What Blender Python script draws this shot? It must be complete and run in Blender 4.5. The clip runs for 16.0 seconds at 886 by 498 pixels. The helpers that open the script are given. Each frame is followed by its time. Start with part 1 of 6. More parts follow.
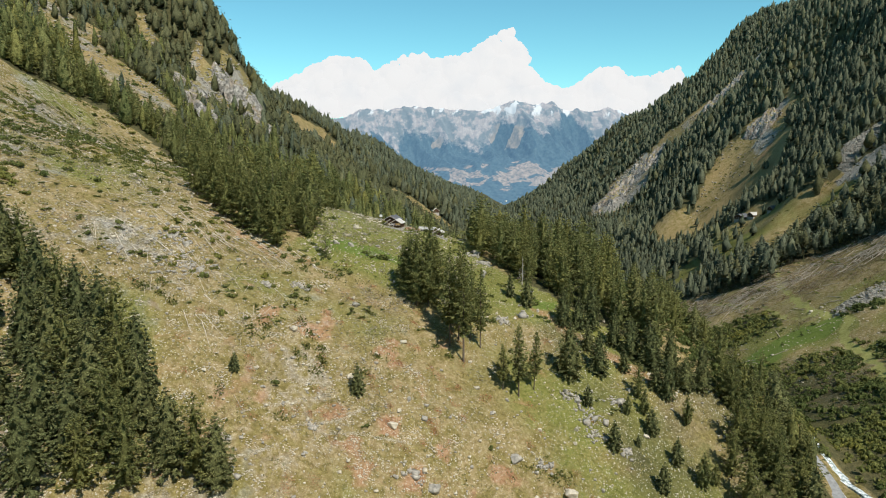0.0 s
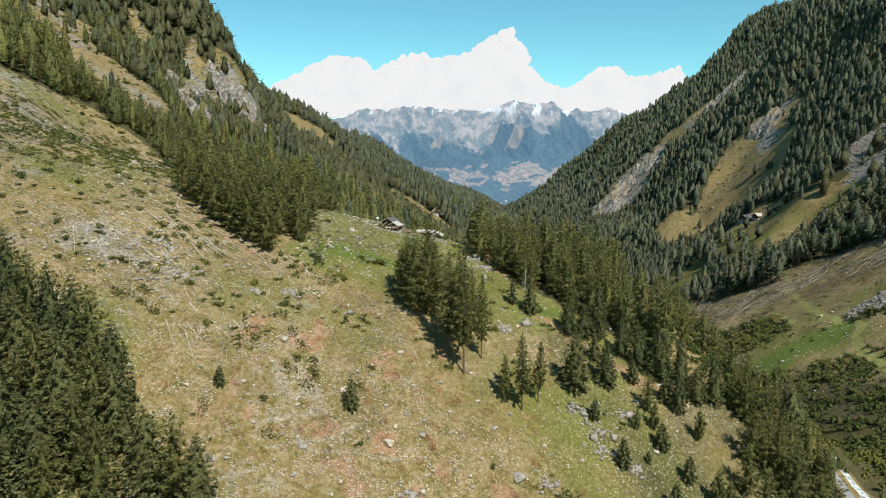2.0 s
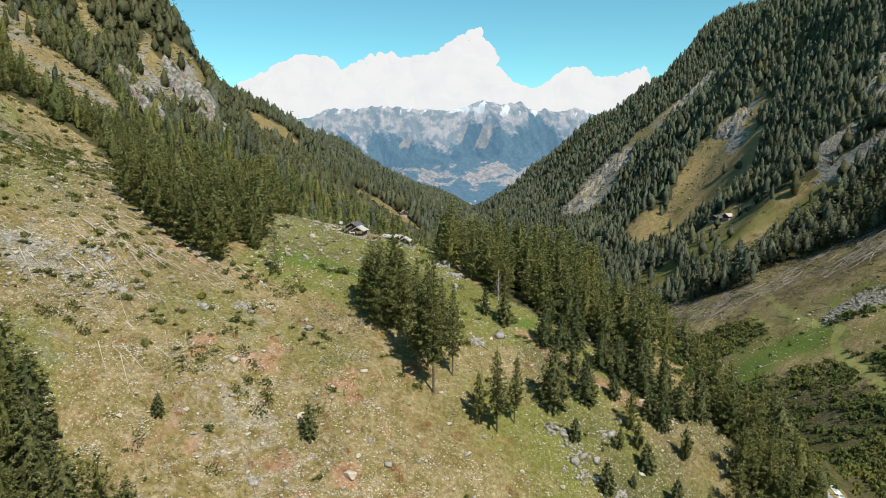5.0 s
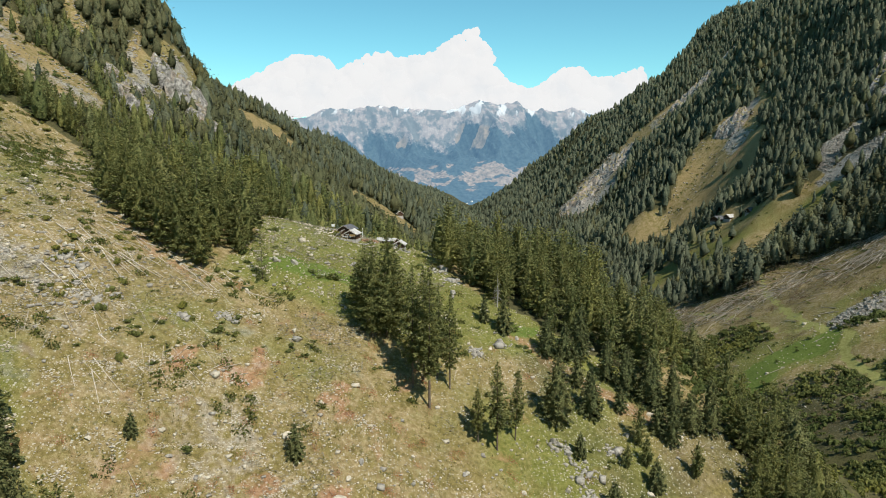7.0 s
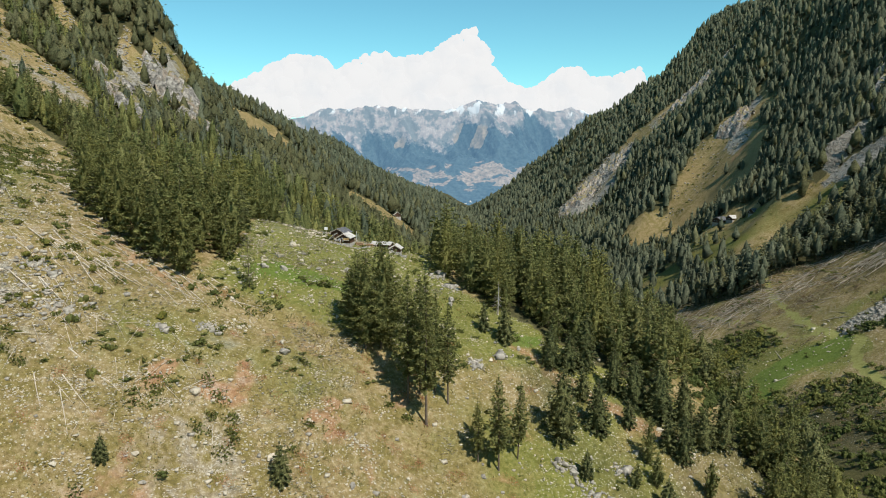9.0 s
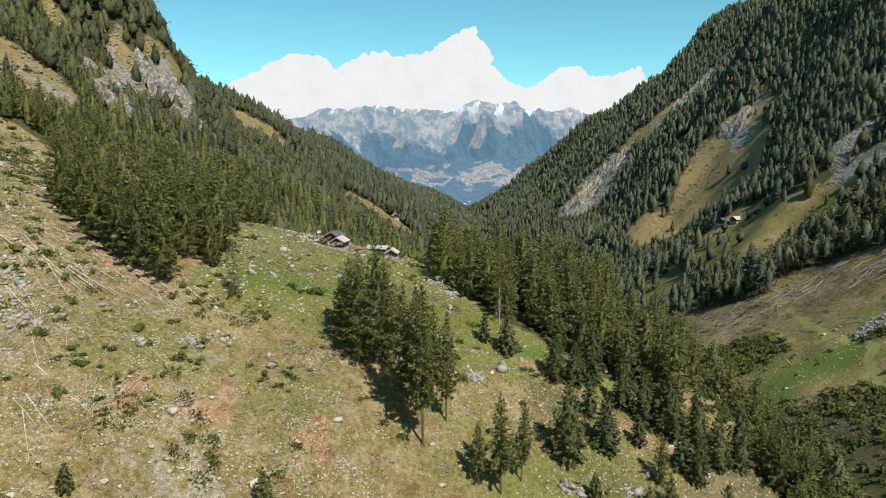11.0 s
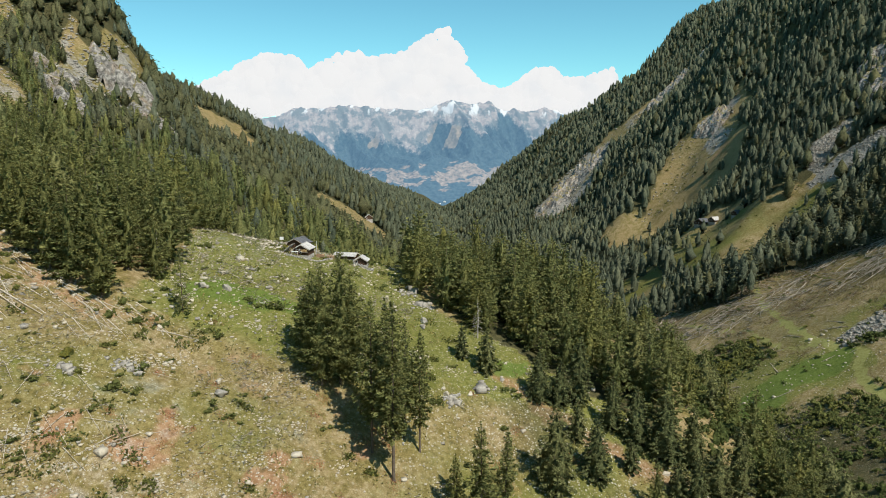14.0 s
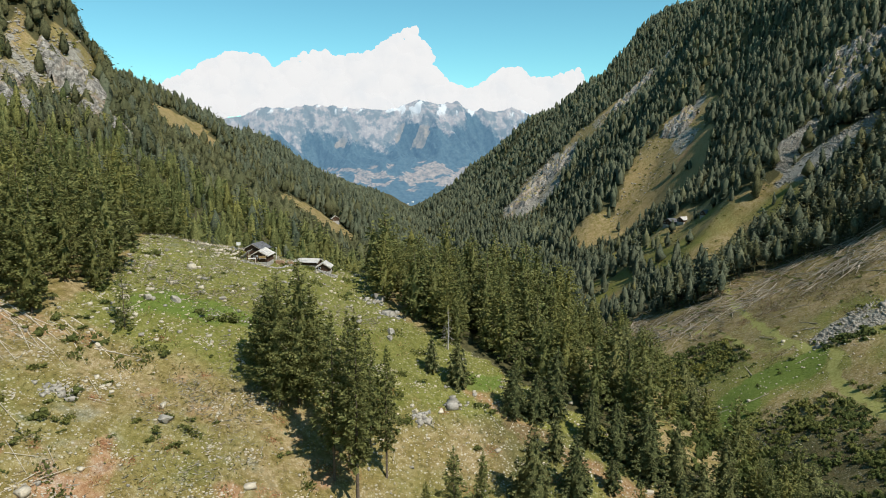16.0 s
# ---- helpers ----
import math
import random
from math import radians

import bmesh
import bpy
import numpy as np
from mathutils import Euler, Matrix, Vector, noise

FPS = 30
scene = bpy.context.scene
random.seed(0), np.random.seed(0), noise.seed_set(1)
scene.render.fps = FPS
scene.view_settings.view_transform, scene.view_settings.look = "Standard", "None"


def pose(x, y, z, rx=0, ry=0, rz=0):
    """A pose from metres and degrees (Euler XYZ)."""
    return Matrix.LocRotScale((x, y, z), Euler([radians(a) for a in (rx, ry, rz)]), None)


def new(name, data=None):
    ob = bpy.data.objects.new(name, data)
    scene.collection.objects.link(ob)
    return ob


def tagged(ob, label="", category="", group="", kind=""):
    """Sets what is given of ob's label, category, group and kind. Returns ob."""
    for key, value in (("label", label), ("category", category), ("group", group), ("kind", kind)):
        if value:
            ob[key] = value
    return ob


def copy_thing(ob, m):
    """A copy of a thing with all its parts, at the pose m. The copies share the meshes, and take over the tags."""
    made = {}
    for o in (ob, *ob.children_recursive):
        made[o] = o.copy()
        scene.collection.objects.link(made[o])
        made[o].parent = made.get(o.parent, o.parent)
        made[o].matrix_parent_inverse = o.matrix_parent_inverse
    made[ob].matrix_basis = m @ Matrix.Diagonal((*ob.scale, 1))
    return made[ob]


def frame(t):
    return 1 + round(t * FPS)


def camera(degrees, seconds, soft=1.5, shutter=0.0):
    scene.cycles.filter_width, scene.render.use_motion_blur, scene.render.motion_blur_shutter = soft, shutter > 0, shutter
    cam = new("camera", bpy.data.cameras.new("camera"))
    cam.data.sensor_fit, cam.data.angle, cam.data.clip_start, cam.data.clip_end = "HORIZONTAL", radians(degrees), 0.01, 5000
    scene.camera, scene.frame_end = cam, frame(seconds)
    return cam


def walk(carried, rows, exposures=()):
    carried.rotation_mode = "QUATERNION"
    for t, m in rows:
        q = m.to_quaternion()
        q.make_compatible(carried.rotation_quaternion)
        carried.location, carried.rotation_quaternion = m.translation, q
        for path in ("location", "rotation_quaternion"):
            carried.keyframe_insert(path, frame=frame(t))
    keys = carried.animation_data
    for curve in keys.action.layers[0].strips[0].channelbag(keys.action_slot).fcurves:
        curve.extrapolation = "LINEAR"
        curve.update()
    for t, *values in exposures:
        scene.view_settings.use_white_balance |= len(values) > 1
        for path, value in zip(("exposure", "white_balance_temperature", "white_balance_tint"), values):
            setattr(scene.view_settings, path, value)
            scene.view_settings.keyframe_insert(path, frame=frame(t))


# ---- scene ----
cam = camera(66.0, 16.0, soft=0.95)
LENGTH, TILT = 74.0, -8.37
YAW = [
    (0.0, 0.0), (1.0, -0.02), (2.0, -0.02), (3.0, -0.02), (3.5, -0.09), (4.0, -0.46), (4.5, -0.89), (5.0, -2.62), (5.2, -2.66),
    (7.5, -2.94), (8.0, -2.96), (8.5, -3.02), (9.0, -3.04), (11.5, -3.17), (12.0, -3.34), (12.5, -3.44), (13.0, -3.75),
    (13.5, -4.33), (14.0, -5.19), (14.5, -5.44), (15.0, -6.22), (15.5, -7.31), (16.0, -7.85),
]


def flight(t):
    """A level, straight flight with a slight drift to the right."""
    s = t / 16.0
    return LENGTH * (0.0137 * s + 0.052 * s * s), LENGTH * s, -LENGTH * (0.0061 * s + 0.0037 * s * s)


walk(cam, [(t, pose(*flight(t), 90 + TILT, 0, yaw)) for t, yaw in YAW], exposures=[(0.0, 0.14)])

# ---- sky and sun: a clear late morning, the sun high behind the right shoulder ----
SUN_TO = Vector((0.56, -0.80, 1.22)).normalized()
world = bpy.data.worlds.new("sky")
scene.world = world
world.use_nodes = True
wt = world.node_tree
wt.nodes.clear()
sky = wt.nodes.new("ShaderNodeTexSky")
sky.sky_type = "NISHITA"
sky.sun_disc = False
sky.sun_elevation = math.asin(SUN_TO.z)
sky.sun_rotation = math.atan2(SUN_TO.x, SUN_TO.y)
sky.altitude = 1500
sky.air_density = 1.0
sky.dust_density = 0.3
sky.ozone_density = 1.0
back = wt.nodes.new("ShaderNodeBackground")
back.inputs[1].default_value = 0.142
wout = wt.nodes.new("ShaderNodeOutputWorld")
hue = wt.nodes.new("ShaderNodeMix")
hue.data_type, hue.blend_type = "RGBA", "MULTIPLY"
hue.inputs[0].default_value = 1.0
hue.inputs[7].default_value = (0.53, 0.97, 0.87, 1.0)
wt.links.new(sky.outputs[0], hue.inputs[6])
wt.links.new(hue.outputs[2], back.inputs[0])
wt.links.new(back.outputs[0], wout.inputs[0])
lamp = bpy.data.lights.new("sun", "SUN")
lamp.energy = 5.0
lamp.angle = radians(0.55)
lamp.color = (1.0, 0.95, 0.86)
sun = new("sun", lamp)
sun.matrix_world = Matrix.Translation((200, -200, 300)) @ SUN_TO.to_track_quat("Z", "Y").to_matrix().to_4x4()
# ---- materials ----
def material(name, roughness=0.9, specular=0.25):
    m = bpy.data.materials.new(name)
    m.use_nodes = True
    nt = m.node_tree
    bsdf = nt.nodes["Principled BSDF"]
    bsdf.inputs["Roughness"].default_value = roughness
    bsdf.inputs["Specular IOR Level"].default_value = specular
    return m, nt, bsdf


def link(nt, a, b):
    nt.links.new(a, b)


def noise_node(nt, scale, detail=3.0, rough=0.55, coords="Object"):
    tc = nt.nodes.new("ShaderNodeTexCoord" if coords == "Object" else "ShaderNodeNewGeometry")
    n = nt.nodes.new("ShaderNodeTexNoise")
    n.inputs["Scale"].default_value = scale
    n.inputs["Detail"].default_value = detail
    n.inputs["Roughness"].default_value = rough
    link(nt, tc.outputs[coords], n.inputs["Vector"])
    return n.outputs["Fac"]


def ramp(nt, fac, stops):
    r = nt.nodes.new("ShaderNodeValToRGB")
    el = r.color_ramp.elements
    while len(el) < len(stops):
        el.new(0.5)
    for e, (p, c) in zip(el, stops):
        e.position, e.color = p, (*c, 1.0)
    link(nt, fac, r.inputs[0])
    return r.outputs[0]


def mix(nt, fac, a, b, blend="MIX"):
    n = nt.nodes.new("ShaderNodeMix")
    n.data_type, n.blend_type = "RGBA", blend
    for k, v in ((0, fac), (6, a), (7, b)):
        if isinstance(v, (int, float)):
            n.inputs[k].default_value = v
        elif isinstance(v, tuple):
            n.inputs[k].default_value = (*v, 1.0)
        else:
            link(nt, v, n.inputs[k])
    return n.outputs[2]


def maths(nt, op, a, b=0.0):
    n = nt.nodes.new("ShaderNodeMath")
    n.operation = op
    n.use_clamp = True
    for k, v in ((0, a), (1, b)):
        if isinstance(v, (int, float)):
            n.inputs[k].default_value = v
        else:
            link(nt, v, n.inputs[k])
    return n.outputs[0]


def bumped(nt, bsdf, height, strength, distance):
    b = nt.nodes.new("ShaderNodeBump")
    b.inputs["Strength"].default_value = strength
    b.inputs["Distance"].default_value = distance
    link(nt, height, b.inputs["Height"])
    link(nt, b.outputs[0], bsdf.inputs["Normal"])


def attribute(nt, name):
    a = nt.nodes.new("ShaderNodeAttribute")
    a.attribute_name = name
    s = nt.nodes.new("ShaderNodeSeparateColor")
    link(nt, a.outputs["Color"], s.inputs[0])
    return s.outputs


def sharp(nt, fac, a, b):
    n = nt.nodes.new("ShaderNodeMapRange")
    n.inputs["From Min"].default_value, n.inputs["From Max"].default_value = a, b
    link(nt, fac, n.inputs["Value"])
    return n.outputs[0]


def speckle(nt, scale, low, high):
    """Small scattered spots, uneven in size."""
    tc = nt.nodes.new("ShaderNodeTexCoord")
    v = nt.nodes.new("ShaderNodeTexVoronoi")
    v.inputs["Scale"].default_value = scale
    link(nt, tc.outputs["Object"], v.inputs["Vector"])
    sep = nt.nodes.new("ShaderNodeSeparateColor")
    link(nt, v.outputs["Color"], sep.inputs[0])
    spot = sharp(nt, v.outputs["Distance"], 0.42, 0.22)
    return maths(nt, "MULTIPLY", spot, sharp(nt, sep.outputs[0], low, high))


def ground_material():
    m, nt, bsdf = material("mountain_ground", 0.95, 0.1)
    tiny, fine, mid, big = noise_node(nt, 6.0, 4, 0.7), noise_node(nt, 1.1, 6, 0.65), noise_node(nt, 0.28, 6, 0.62), noise_node(nt, 0.045, 4, 0.6)
    tuft = mix(nt, 0.45, fine, tiny)
    straw = ramp(nt, tuft, ((0.36, (0.158, 0.112, 0.048)), (0.5, (0.30, 0.225, 0.108)), (0.64, (0.49, 0.40, 0.25))))
    olive = ramp(nt, tuft, ((0.36, (0.095, 0.08, 0.024)), (0.5, (0.205, 0.16, 0.056)), (0.64, (0.345, 0.285, 0.12))))
    grass = mix(nt, sharp(nt, mid, 0.42, 0.57), olive, straw)
    lush = ramp(nt, tuft, ((0.36, (0.085, 0.098, 0.016)), (0.5, (0.172, 0.17, 0.043)), (0.64, (0.275, 0.262, 0.088))))
    soil = ramp(nt, tuft, ((0.34, (0.235, 0.10, 0.05)), (0.5, (0.37, 0.20, 0.115)), (0.66, (0.50, 0.34, 0.225))))
    stone = ramp(nt, tuft, ((0.34, (0.12, 0.113, 0.10)), (0.5, (0.28, 0.265, 0.235)), (0.62, (0.50, 0.48, 0.435))))
    litter = ramp(nt, tuft, ((0.36, (0.042, 0.043, 0.018)), (0.64, (0.125, 0.112, 0.052))))
    zone, more = attribute(nt, "cover"), attribute(nt, "cover_more")

    def edge(z, spread=0.5):
        s = nt.nodes.new("ShaderNodeMath")
        s.operation = "MULTIPLY_ADD"
        link(nt, mid, s.inputs[0])
        s.inputs[1].default_value = spread
        link(nt, z, s.inputs[2])
        return sharp(nt, s.outputs[0], 0.5 + 0.5 * spread - 0.16, 0.5 + 0.5 * spread + 0.16)

    col = mix(nt, edge(zone[0], 0.8), grass, lush)
    col = mix(nt, edge(more[1], 0.7), col, mix(nt, 0.35, straw, (0.34, 0.235, 0.09)))
    col = mix(nt, maths(nt, "MULTIPLY", edge(zone[1], 1.1), 0.75), col, soil)
    col = mix(nt, edge(more[0], 0.3), col, litter)
    col = mix(nt, maths(nt, "MULTIPLY", edge(zone[2], 1.0), 0.9), col, stone)
    pale = maths(nt, "MULTIPLY", maths(nt, "ADD", speckle(nt, 1.7, 0.74, 0.84), speckle(nt, 3.1, 0.7, 0.8)), more[2])
    dark = maths(nt, "MULTIPLY", speckle(nt, 0.75, 0.68, 0.8), more[2])
    col = mix(nt, maths(nt, "MULTIPLY", dark, 0.5), col, (0.09, 0.09, 0.035))
    col = mix(nt, maths(nt, "MULTIPLY", pale, 0.75), col, (0.58, 0.55, 0.47))
    path = attribute(nt, "cover_path")
    col = mix(nt, edge(path[0], 0.25), col, ramp(nt, tuft, ((0.36, (0.2, 0.205, 0.05)), (0.64, (0.39, 0.37, 0.14)))))
    col = mix(nt, maths(nt, "MULTIPLY", edge(path[1], 0.8), 0.85), col, ramp(nt, tuft, ((0.36, (0.07, 0.115, 0.016)), (0.64, (0.17, 0.225, 0.05)))))
    col = mix(nt, 0.6, col, mix(nt, big, (0.42, 0.43, 0.40), (1.0, 1.0, 1.0)), "MULTIPLY")
    link(nt, col, bsdf.inputs["Base Color"])
    bumped(nt, bsdf, mix(nt, 0.5, tuft, mid), 0.8, 0.6)
    return m


def leaf_material(name, dark, light, glow=0.25):
    """Foliage: fine light and dark tufts, a shade of its own for each spray and each tree."""
    m, nt, bsdf = material(name, 0.75, 0.12)
    geo = nt.nodes.new("ShaderNodeNewGeometry")
    tint = attribute(nt, "tint")
    fleck = noise_node(nt, 1.5, 6, 0.8, "Position")
    spread = nt.nodes.new("ShaderNodeMath")
    spread.operation = "MULTIPLY_ADD"
    link(nt, geo.outputs["Random Per Island"], spread.inputs[0])
    spread.inputs[1].default_value = 0.22
    link(nt, maths(nt, "MULTIPLY", sharp(nt, fleck, 0.38, 0.66), 0.6), spread.inputs[2])
    deep = tuple(0.38 * c for c in dark)
    col = ramp(nt, spread.outputs[0], ((0.0, deep), (0.35, dark), (1.0, light)))
    col = mix(nt, 1.0, col, ramp(nt, tint[0], ((0.0, (0.6, 0.7, 0.7)), (0.5, (1.0, 1.0, 1.0)), (1.0, (1.35, 1.2, 0.85)))), "MULTIPLY")
    link(nt, col, bsdf.inputs["Base Color"])
    bumped(nt, bsdf, fleck, 0.6, 0.4)
    tr = nt.nodes.new("ShaderNodeBsdfTranslucent")
    link(nt, col, tr.inputs[0])
    mx = nt.nodes.new("ShaderNodeMixShader")
    mx.inputs[0].default_value = glow
    out = nt.nodes["Material Output"]
    link(nt, bsdf.outputs[0], mx.inputs[1])
    link(nt, tr.outputs[0], mx.inputs[2])
    link(nt, mx.outputs[0], out.inputs[0])
    return m


def plain_material(name, dark, light, scale, roughness=0.85, bump=0.4, distance=0.05, detail=5):
    m, nt, bsdf = material(name, roughness)
    f, g = noise_node(nt, scale, detail, 0.65, "Position"), noise_node(nt, scale * 0.17, 3, 0.6, "Position")
    col = ramp(nt, f, ((0.3, dark), (0.7, light)))
    col = mix(nt, 0.4, col, mix(nt, g, (0.45, 0.45, 0.45), (1.0, 1.0, 1.0)), "MULTIPLY")
    link(nt, col, bsdf.inputs["Base Color"])
    bumped(nt, bsdf, f, bump, distance)
    return m


M_GROUND = ground_material()
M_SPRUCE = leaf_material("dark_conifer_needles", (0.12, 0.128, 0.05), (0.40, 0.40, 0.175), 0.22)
# far conifers: distance haze put into the needle colour, bluer and greyer
M_SPRUCE_FAR = leaf_material("haze_grey_conifer_needles", (0.10, 0.113, 0.071), (0.275, 0.29, 0.178), 0.2)
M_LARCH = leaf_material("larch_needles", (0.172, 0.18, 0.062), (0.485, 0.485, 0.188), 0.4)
# far larches: a copy of the needles dulled as haze dulls them
M_LARCH_FAR = leaf_material("haze_dulled_larch_needles", (0.115, 0.116, 0.056), (0.305, 0.295, 0.142), 0.28)
M_SHRUB = leaf_material("shrub_leaves", (0.135, 0.145, 0.042), (0.35, 0.345, 0.115), 0.35)
M_BARK = plain_material("conifer_bark", (0.07, 0.05, 0.035), (0.2, 0.16, 0.12), 3.0)
M_DEADWOOD = plain_material("bleached_deadwood", (0.34, 0.28, 0.21), (0.70, 0.63, 0.52), 2.0)
M_FELLED = plain_material("weathered_felled_wood", (0.24, 0.19, 0.14), (0.62, 0.54, 0.43), 1.2)
M_BOULDER = plain_material("lichen_rock", (0.19, 0.175, 0.15), (0.50, 0.46, 0.39), 1.2, 0.9, 0.8, 0.15)
M_PALE = plain_material("pale_stone", (0.36, 0.31, 0.235), (0.68, 0.61, 0.48), 1.5, 0.9, 0.6, 0.1)
M_HEATH = leaf_material("rust_red_heath", (0.42, 0.19, 0.10), (0.66, 0.36, 0.22), 0.35)
M_STRAW = leaf_material("dry_grass_tufts", (0.30, 0.26, 0.10), (0.62, 0.54, 0.30), 0.3)
M_TWIGS = leaf_material("grey_dead_twigs", (0.30, 0.26, 0.20), (0.66, 0.60, 0.50), 0.1)
M_TWIGS_BARK = plain_material("silver_dead_bark", (0.28, 0.25, 0.21), (0.58, 0.54, 0.48), 2.0)
M_BRUSH = leaf_material("brown_felling_waste", (0.15, 0.10, 0.06), (0.46, 0.36, 0.25), 0.1)
M_TIMBER = plain_material("sun_darkened_timber", (0.045, 0.025, 0.015), (0.15, 0.085, 0.05), 2.5)
M_SLAB = plain_material("grey_stone_slabs", (0.36, 0.34, 0.315), (0.70, 0.67, 0.62), 1.1, 0.9, 0.7, 0.08)
M_SLATE = plain_material("dark_slate_roof", (0.07, 0.07, 0.075), (0.19, 0.19, 0.2), 1.3, 0.7)
M_WALL = plain_material("dry_stone_wall", (0.22, 0.21, 0.19), (0.55, 0.52, 0.47), 1.6, 0.95, 0.9, 0.12)
M_WHITE = plain_material("white_paint", (0.66, 0.66, 0.64), (0.82, 0.82, 0.8), 3.0, 0.6, 0.1)
M_ASPHALT = plain_material("worn_asphalt", (0.2, 0.2, 0.2), (0.36, 0.36, 0.355), 0.9, 0.9, 0.3)
M_FRESH = plain_material("yellow_brown_boards", (0.42, 0.27, 0.11), (0.66, 0.46, 0.22), 2.0)
M_CUTWOOD = plain_material("stacked_firewood", (0.30, 0.17, 0.09), (0.62, 0.42, 0.27), 3.0)
M_GLASS = material("window_glass", 0.06, 0.5)[0]
M_GLASS.node_tree.nodes["Principled BSDF"].inputs["Base Color"].default_value = (0.02, 0.025, 0.03, 1)


def water_material():
    m, nt, bsdf = material("white_water", 0.25, 0.5)
    f = noise_node(nt, 0.9, 6, 0.7)
    link(nt, ramp(nt, f, ((0.36, (0.12, 0.16, 0.15)), (0.5, (0.5, 0.55, 0.55)), (0.58, (0.85, 0.87, 0.87)))), bsdf.inputs["Base Color"])
    bumped(nt, bsdf, f, 0.9, 0.3)
    return m


M_WATER = water_material()


def cliff_material():
    """Fractured grey rock, with dry grass on the ledges that face up."""
    m, nt, bsdf = material("fractured_cliff", 0.92, 0.2)
    f, g = noise_node(nt, 0.5, 8, 0.75, "Position"), noise_node(nt, 0.09, 5, 0.6, "Position")
    rock = ramp(nt, f, ((0.38, (0.07, 0.066, 0.06)), (0.5, (0.23, 0.215, 0.19)), (0.61, (0.44, 0.41, 0.365))))
    rock = mix(nt, sharp(nt, g, 0.5, 0.62), rock, mix(nt, 0.45, rock, (0.30, 0.20, 0.11)))
    turf = ramp(nt, f, ((0.3, (0.11, 0.10, 0.035)), (0.7, (0.30, 0.25, 0.11))))
    geo = nt.nodes.new("ShaderNodeNewGeometry")
    sep = nt.nodes.new("ShaderNodeSeparateXYZ")
    link(nt, geo.outputs["Normal"], sep.inputs[0])
    link(nt, mix(nt, sharp(nt, sep.outputs[2], 0.74, 0.88), rock, turf), bsdf.inputs["Base Color"])
    bumped(nt, bsdf, f, 1.0, 1.2)
    return m


M_CLIFF = cliff_material()
# ---- the lie of the land: a valley between two mountain sides ----
def smooth(a, b, v):
    s = np.clip((v - a) / (b - a), 0.0, 1.0)
    return s * s * (3.0 - 2.0 * s)


def glide(v, knots, values):
    """A rounded profile through a few knots."""
    k = np.asarray(knots, float)
    out = 0.0
    for o in (-0.12, -0.06, 0.0, 0.06, 0.12):
        out = out + np.interp(v + o * (60.0 + 0.25 * np.abs(v)), k, values)
    return out / 5.0


def lattice(ix, iy, seed):
    n = (np.atleast_1d(ix).astype(np.int64) * 374761393 + np.atleast_1d(iy).astype(np.int64) * 668265263 + seed * 1442695041) & 0xFFFFFFFF
    n = ((n ^ (n >> 13)) * 1274126177) & 0xFFFFFFFF
    n = ((n ^ (n >> 16)) * 2246822519) & 0xFFFFFFFF
    out = ((n ^ (n >> 15)) & 0xFFFFFF) / float(0xFFFFFF)
    return out if np.ndim(ix) else out[0]


def grain(x, y, size, seed=0):
    """Smooth noise from -1 to 1 with cells of that size."""
    x, y = np.asarray(x, float) / size, np.asarray(y, float) / size
    ix, iy = np.floor(x), np.floor(y)
    fx, fy = x - ix, y - iy
    fx, fy = fx * fx * fx * (fx * (fx * 6 - 15) + 10), fy * fy * fy * (fy * (fy * 6 - 15) + 10)
    a, b = lattice(ix, iy, seed), lattice(ix + 1, iy, seed)
    c, d = lattice(ix, iy + 1, seed), lattice(ix + 1, iy + 1, seed)
    return 2.0 * ((a + (b - a) * fx) * (1 - fy) + (c + (d - c) * fx) * fy) - 1.0


def rough(x, y, size, octaves, seed=0):
    total, amp = 0.0, 1.0
    for o in range(octaves):
        total = total + amp * grain(x + 31.7 * o, y - 17.3 * o, size / 2.0 ** o, seed + 11 * o)
        amp *= 0.5
    return total


def stream_x(y):
    return glide(y, (-400, 0, 172, 300, 430, 600, 800, 1400, 2000, 3000, 4000), (150, 118, 106, 95, 100, 115, 130, 150, 175, 264, 350))


def stream_z(y):
    return glide(y, (-400, 0, 172, 300, 430, 600, 800, 1400, 2000, 3000, 4000), (-45, -76, -92, -110, -124, -140, -152, -172, -195, -245, -335))


def left_side(x, y):
    d = stream_x(y) - x
    rise = glide(y, (0, 220, 320, 450, 600, 1000, 3000), (0.47, 0.47, 0.55, 0.63, 0.64, 0.62, 0.6))
    h = stream_z(y) + rise * d + 0.0004 * np.maximum(d - 160, 0) ** 2 * smooth(250, 420, y)
    crest = glide(y, (480, 560, 660, 900, 1500, 2200, 3000), (460, 360, 78, 46, -42, -115, -215))
    h = crest - 22 * np.log1p(np.exp(np.clip((crest - h) / 22, -40, 40)))
    # the rock spur over the wood
    spur = np.exp(-((y - 500) / 46) ** 2) * smooth(-98, -200, x) * 68
    h = h + spur
    # the open slope that faces the camera, and the shoulder with the huts
    a, b = x / 100, (np.maximum(y, 95) - 190) / 100
    near = -43.74 - 31.92 * a + 36.13 * b + 5.29 * a * a + 17.06 * a * b - 30.39 * b * b - 0.0045 * np.maximum(x - 60, 0) ** 2
    near = near - 0.006 * np.maximum(x - 50, 0) * np.maximum(y - 195, 0) + 2.5 * np.exp(-((x + 24) / 30) ** 2 - ((y - 243) / 22) ** 2)
    near = near - 0.13 * np.maximum(x - 82, 0) ** 1.5 * smooth(188, 222, y)
    w = smooth(-190, -115, x) * smooth(330, 250, y) * smooth(-60, 40, y)
    return h * (1 - w) + near * w


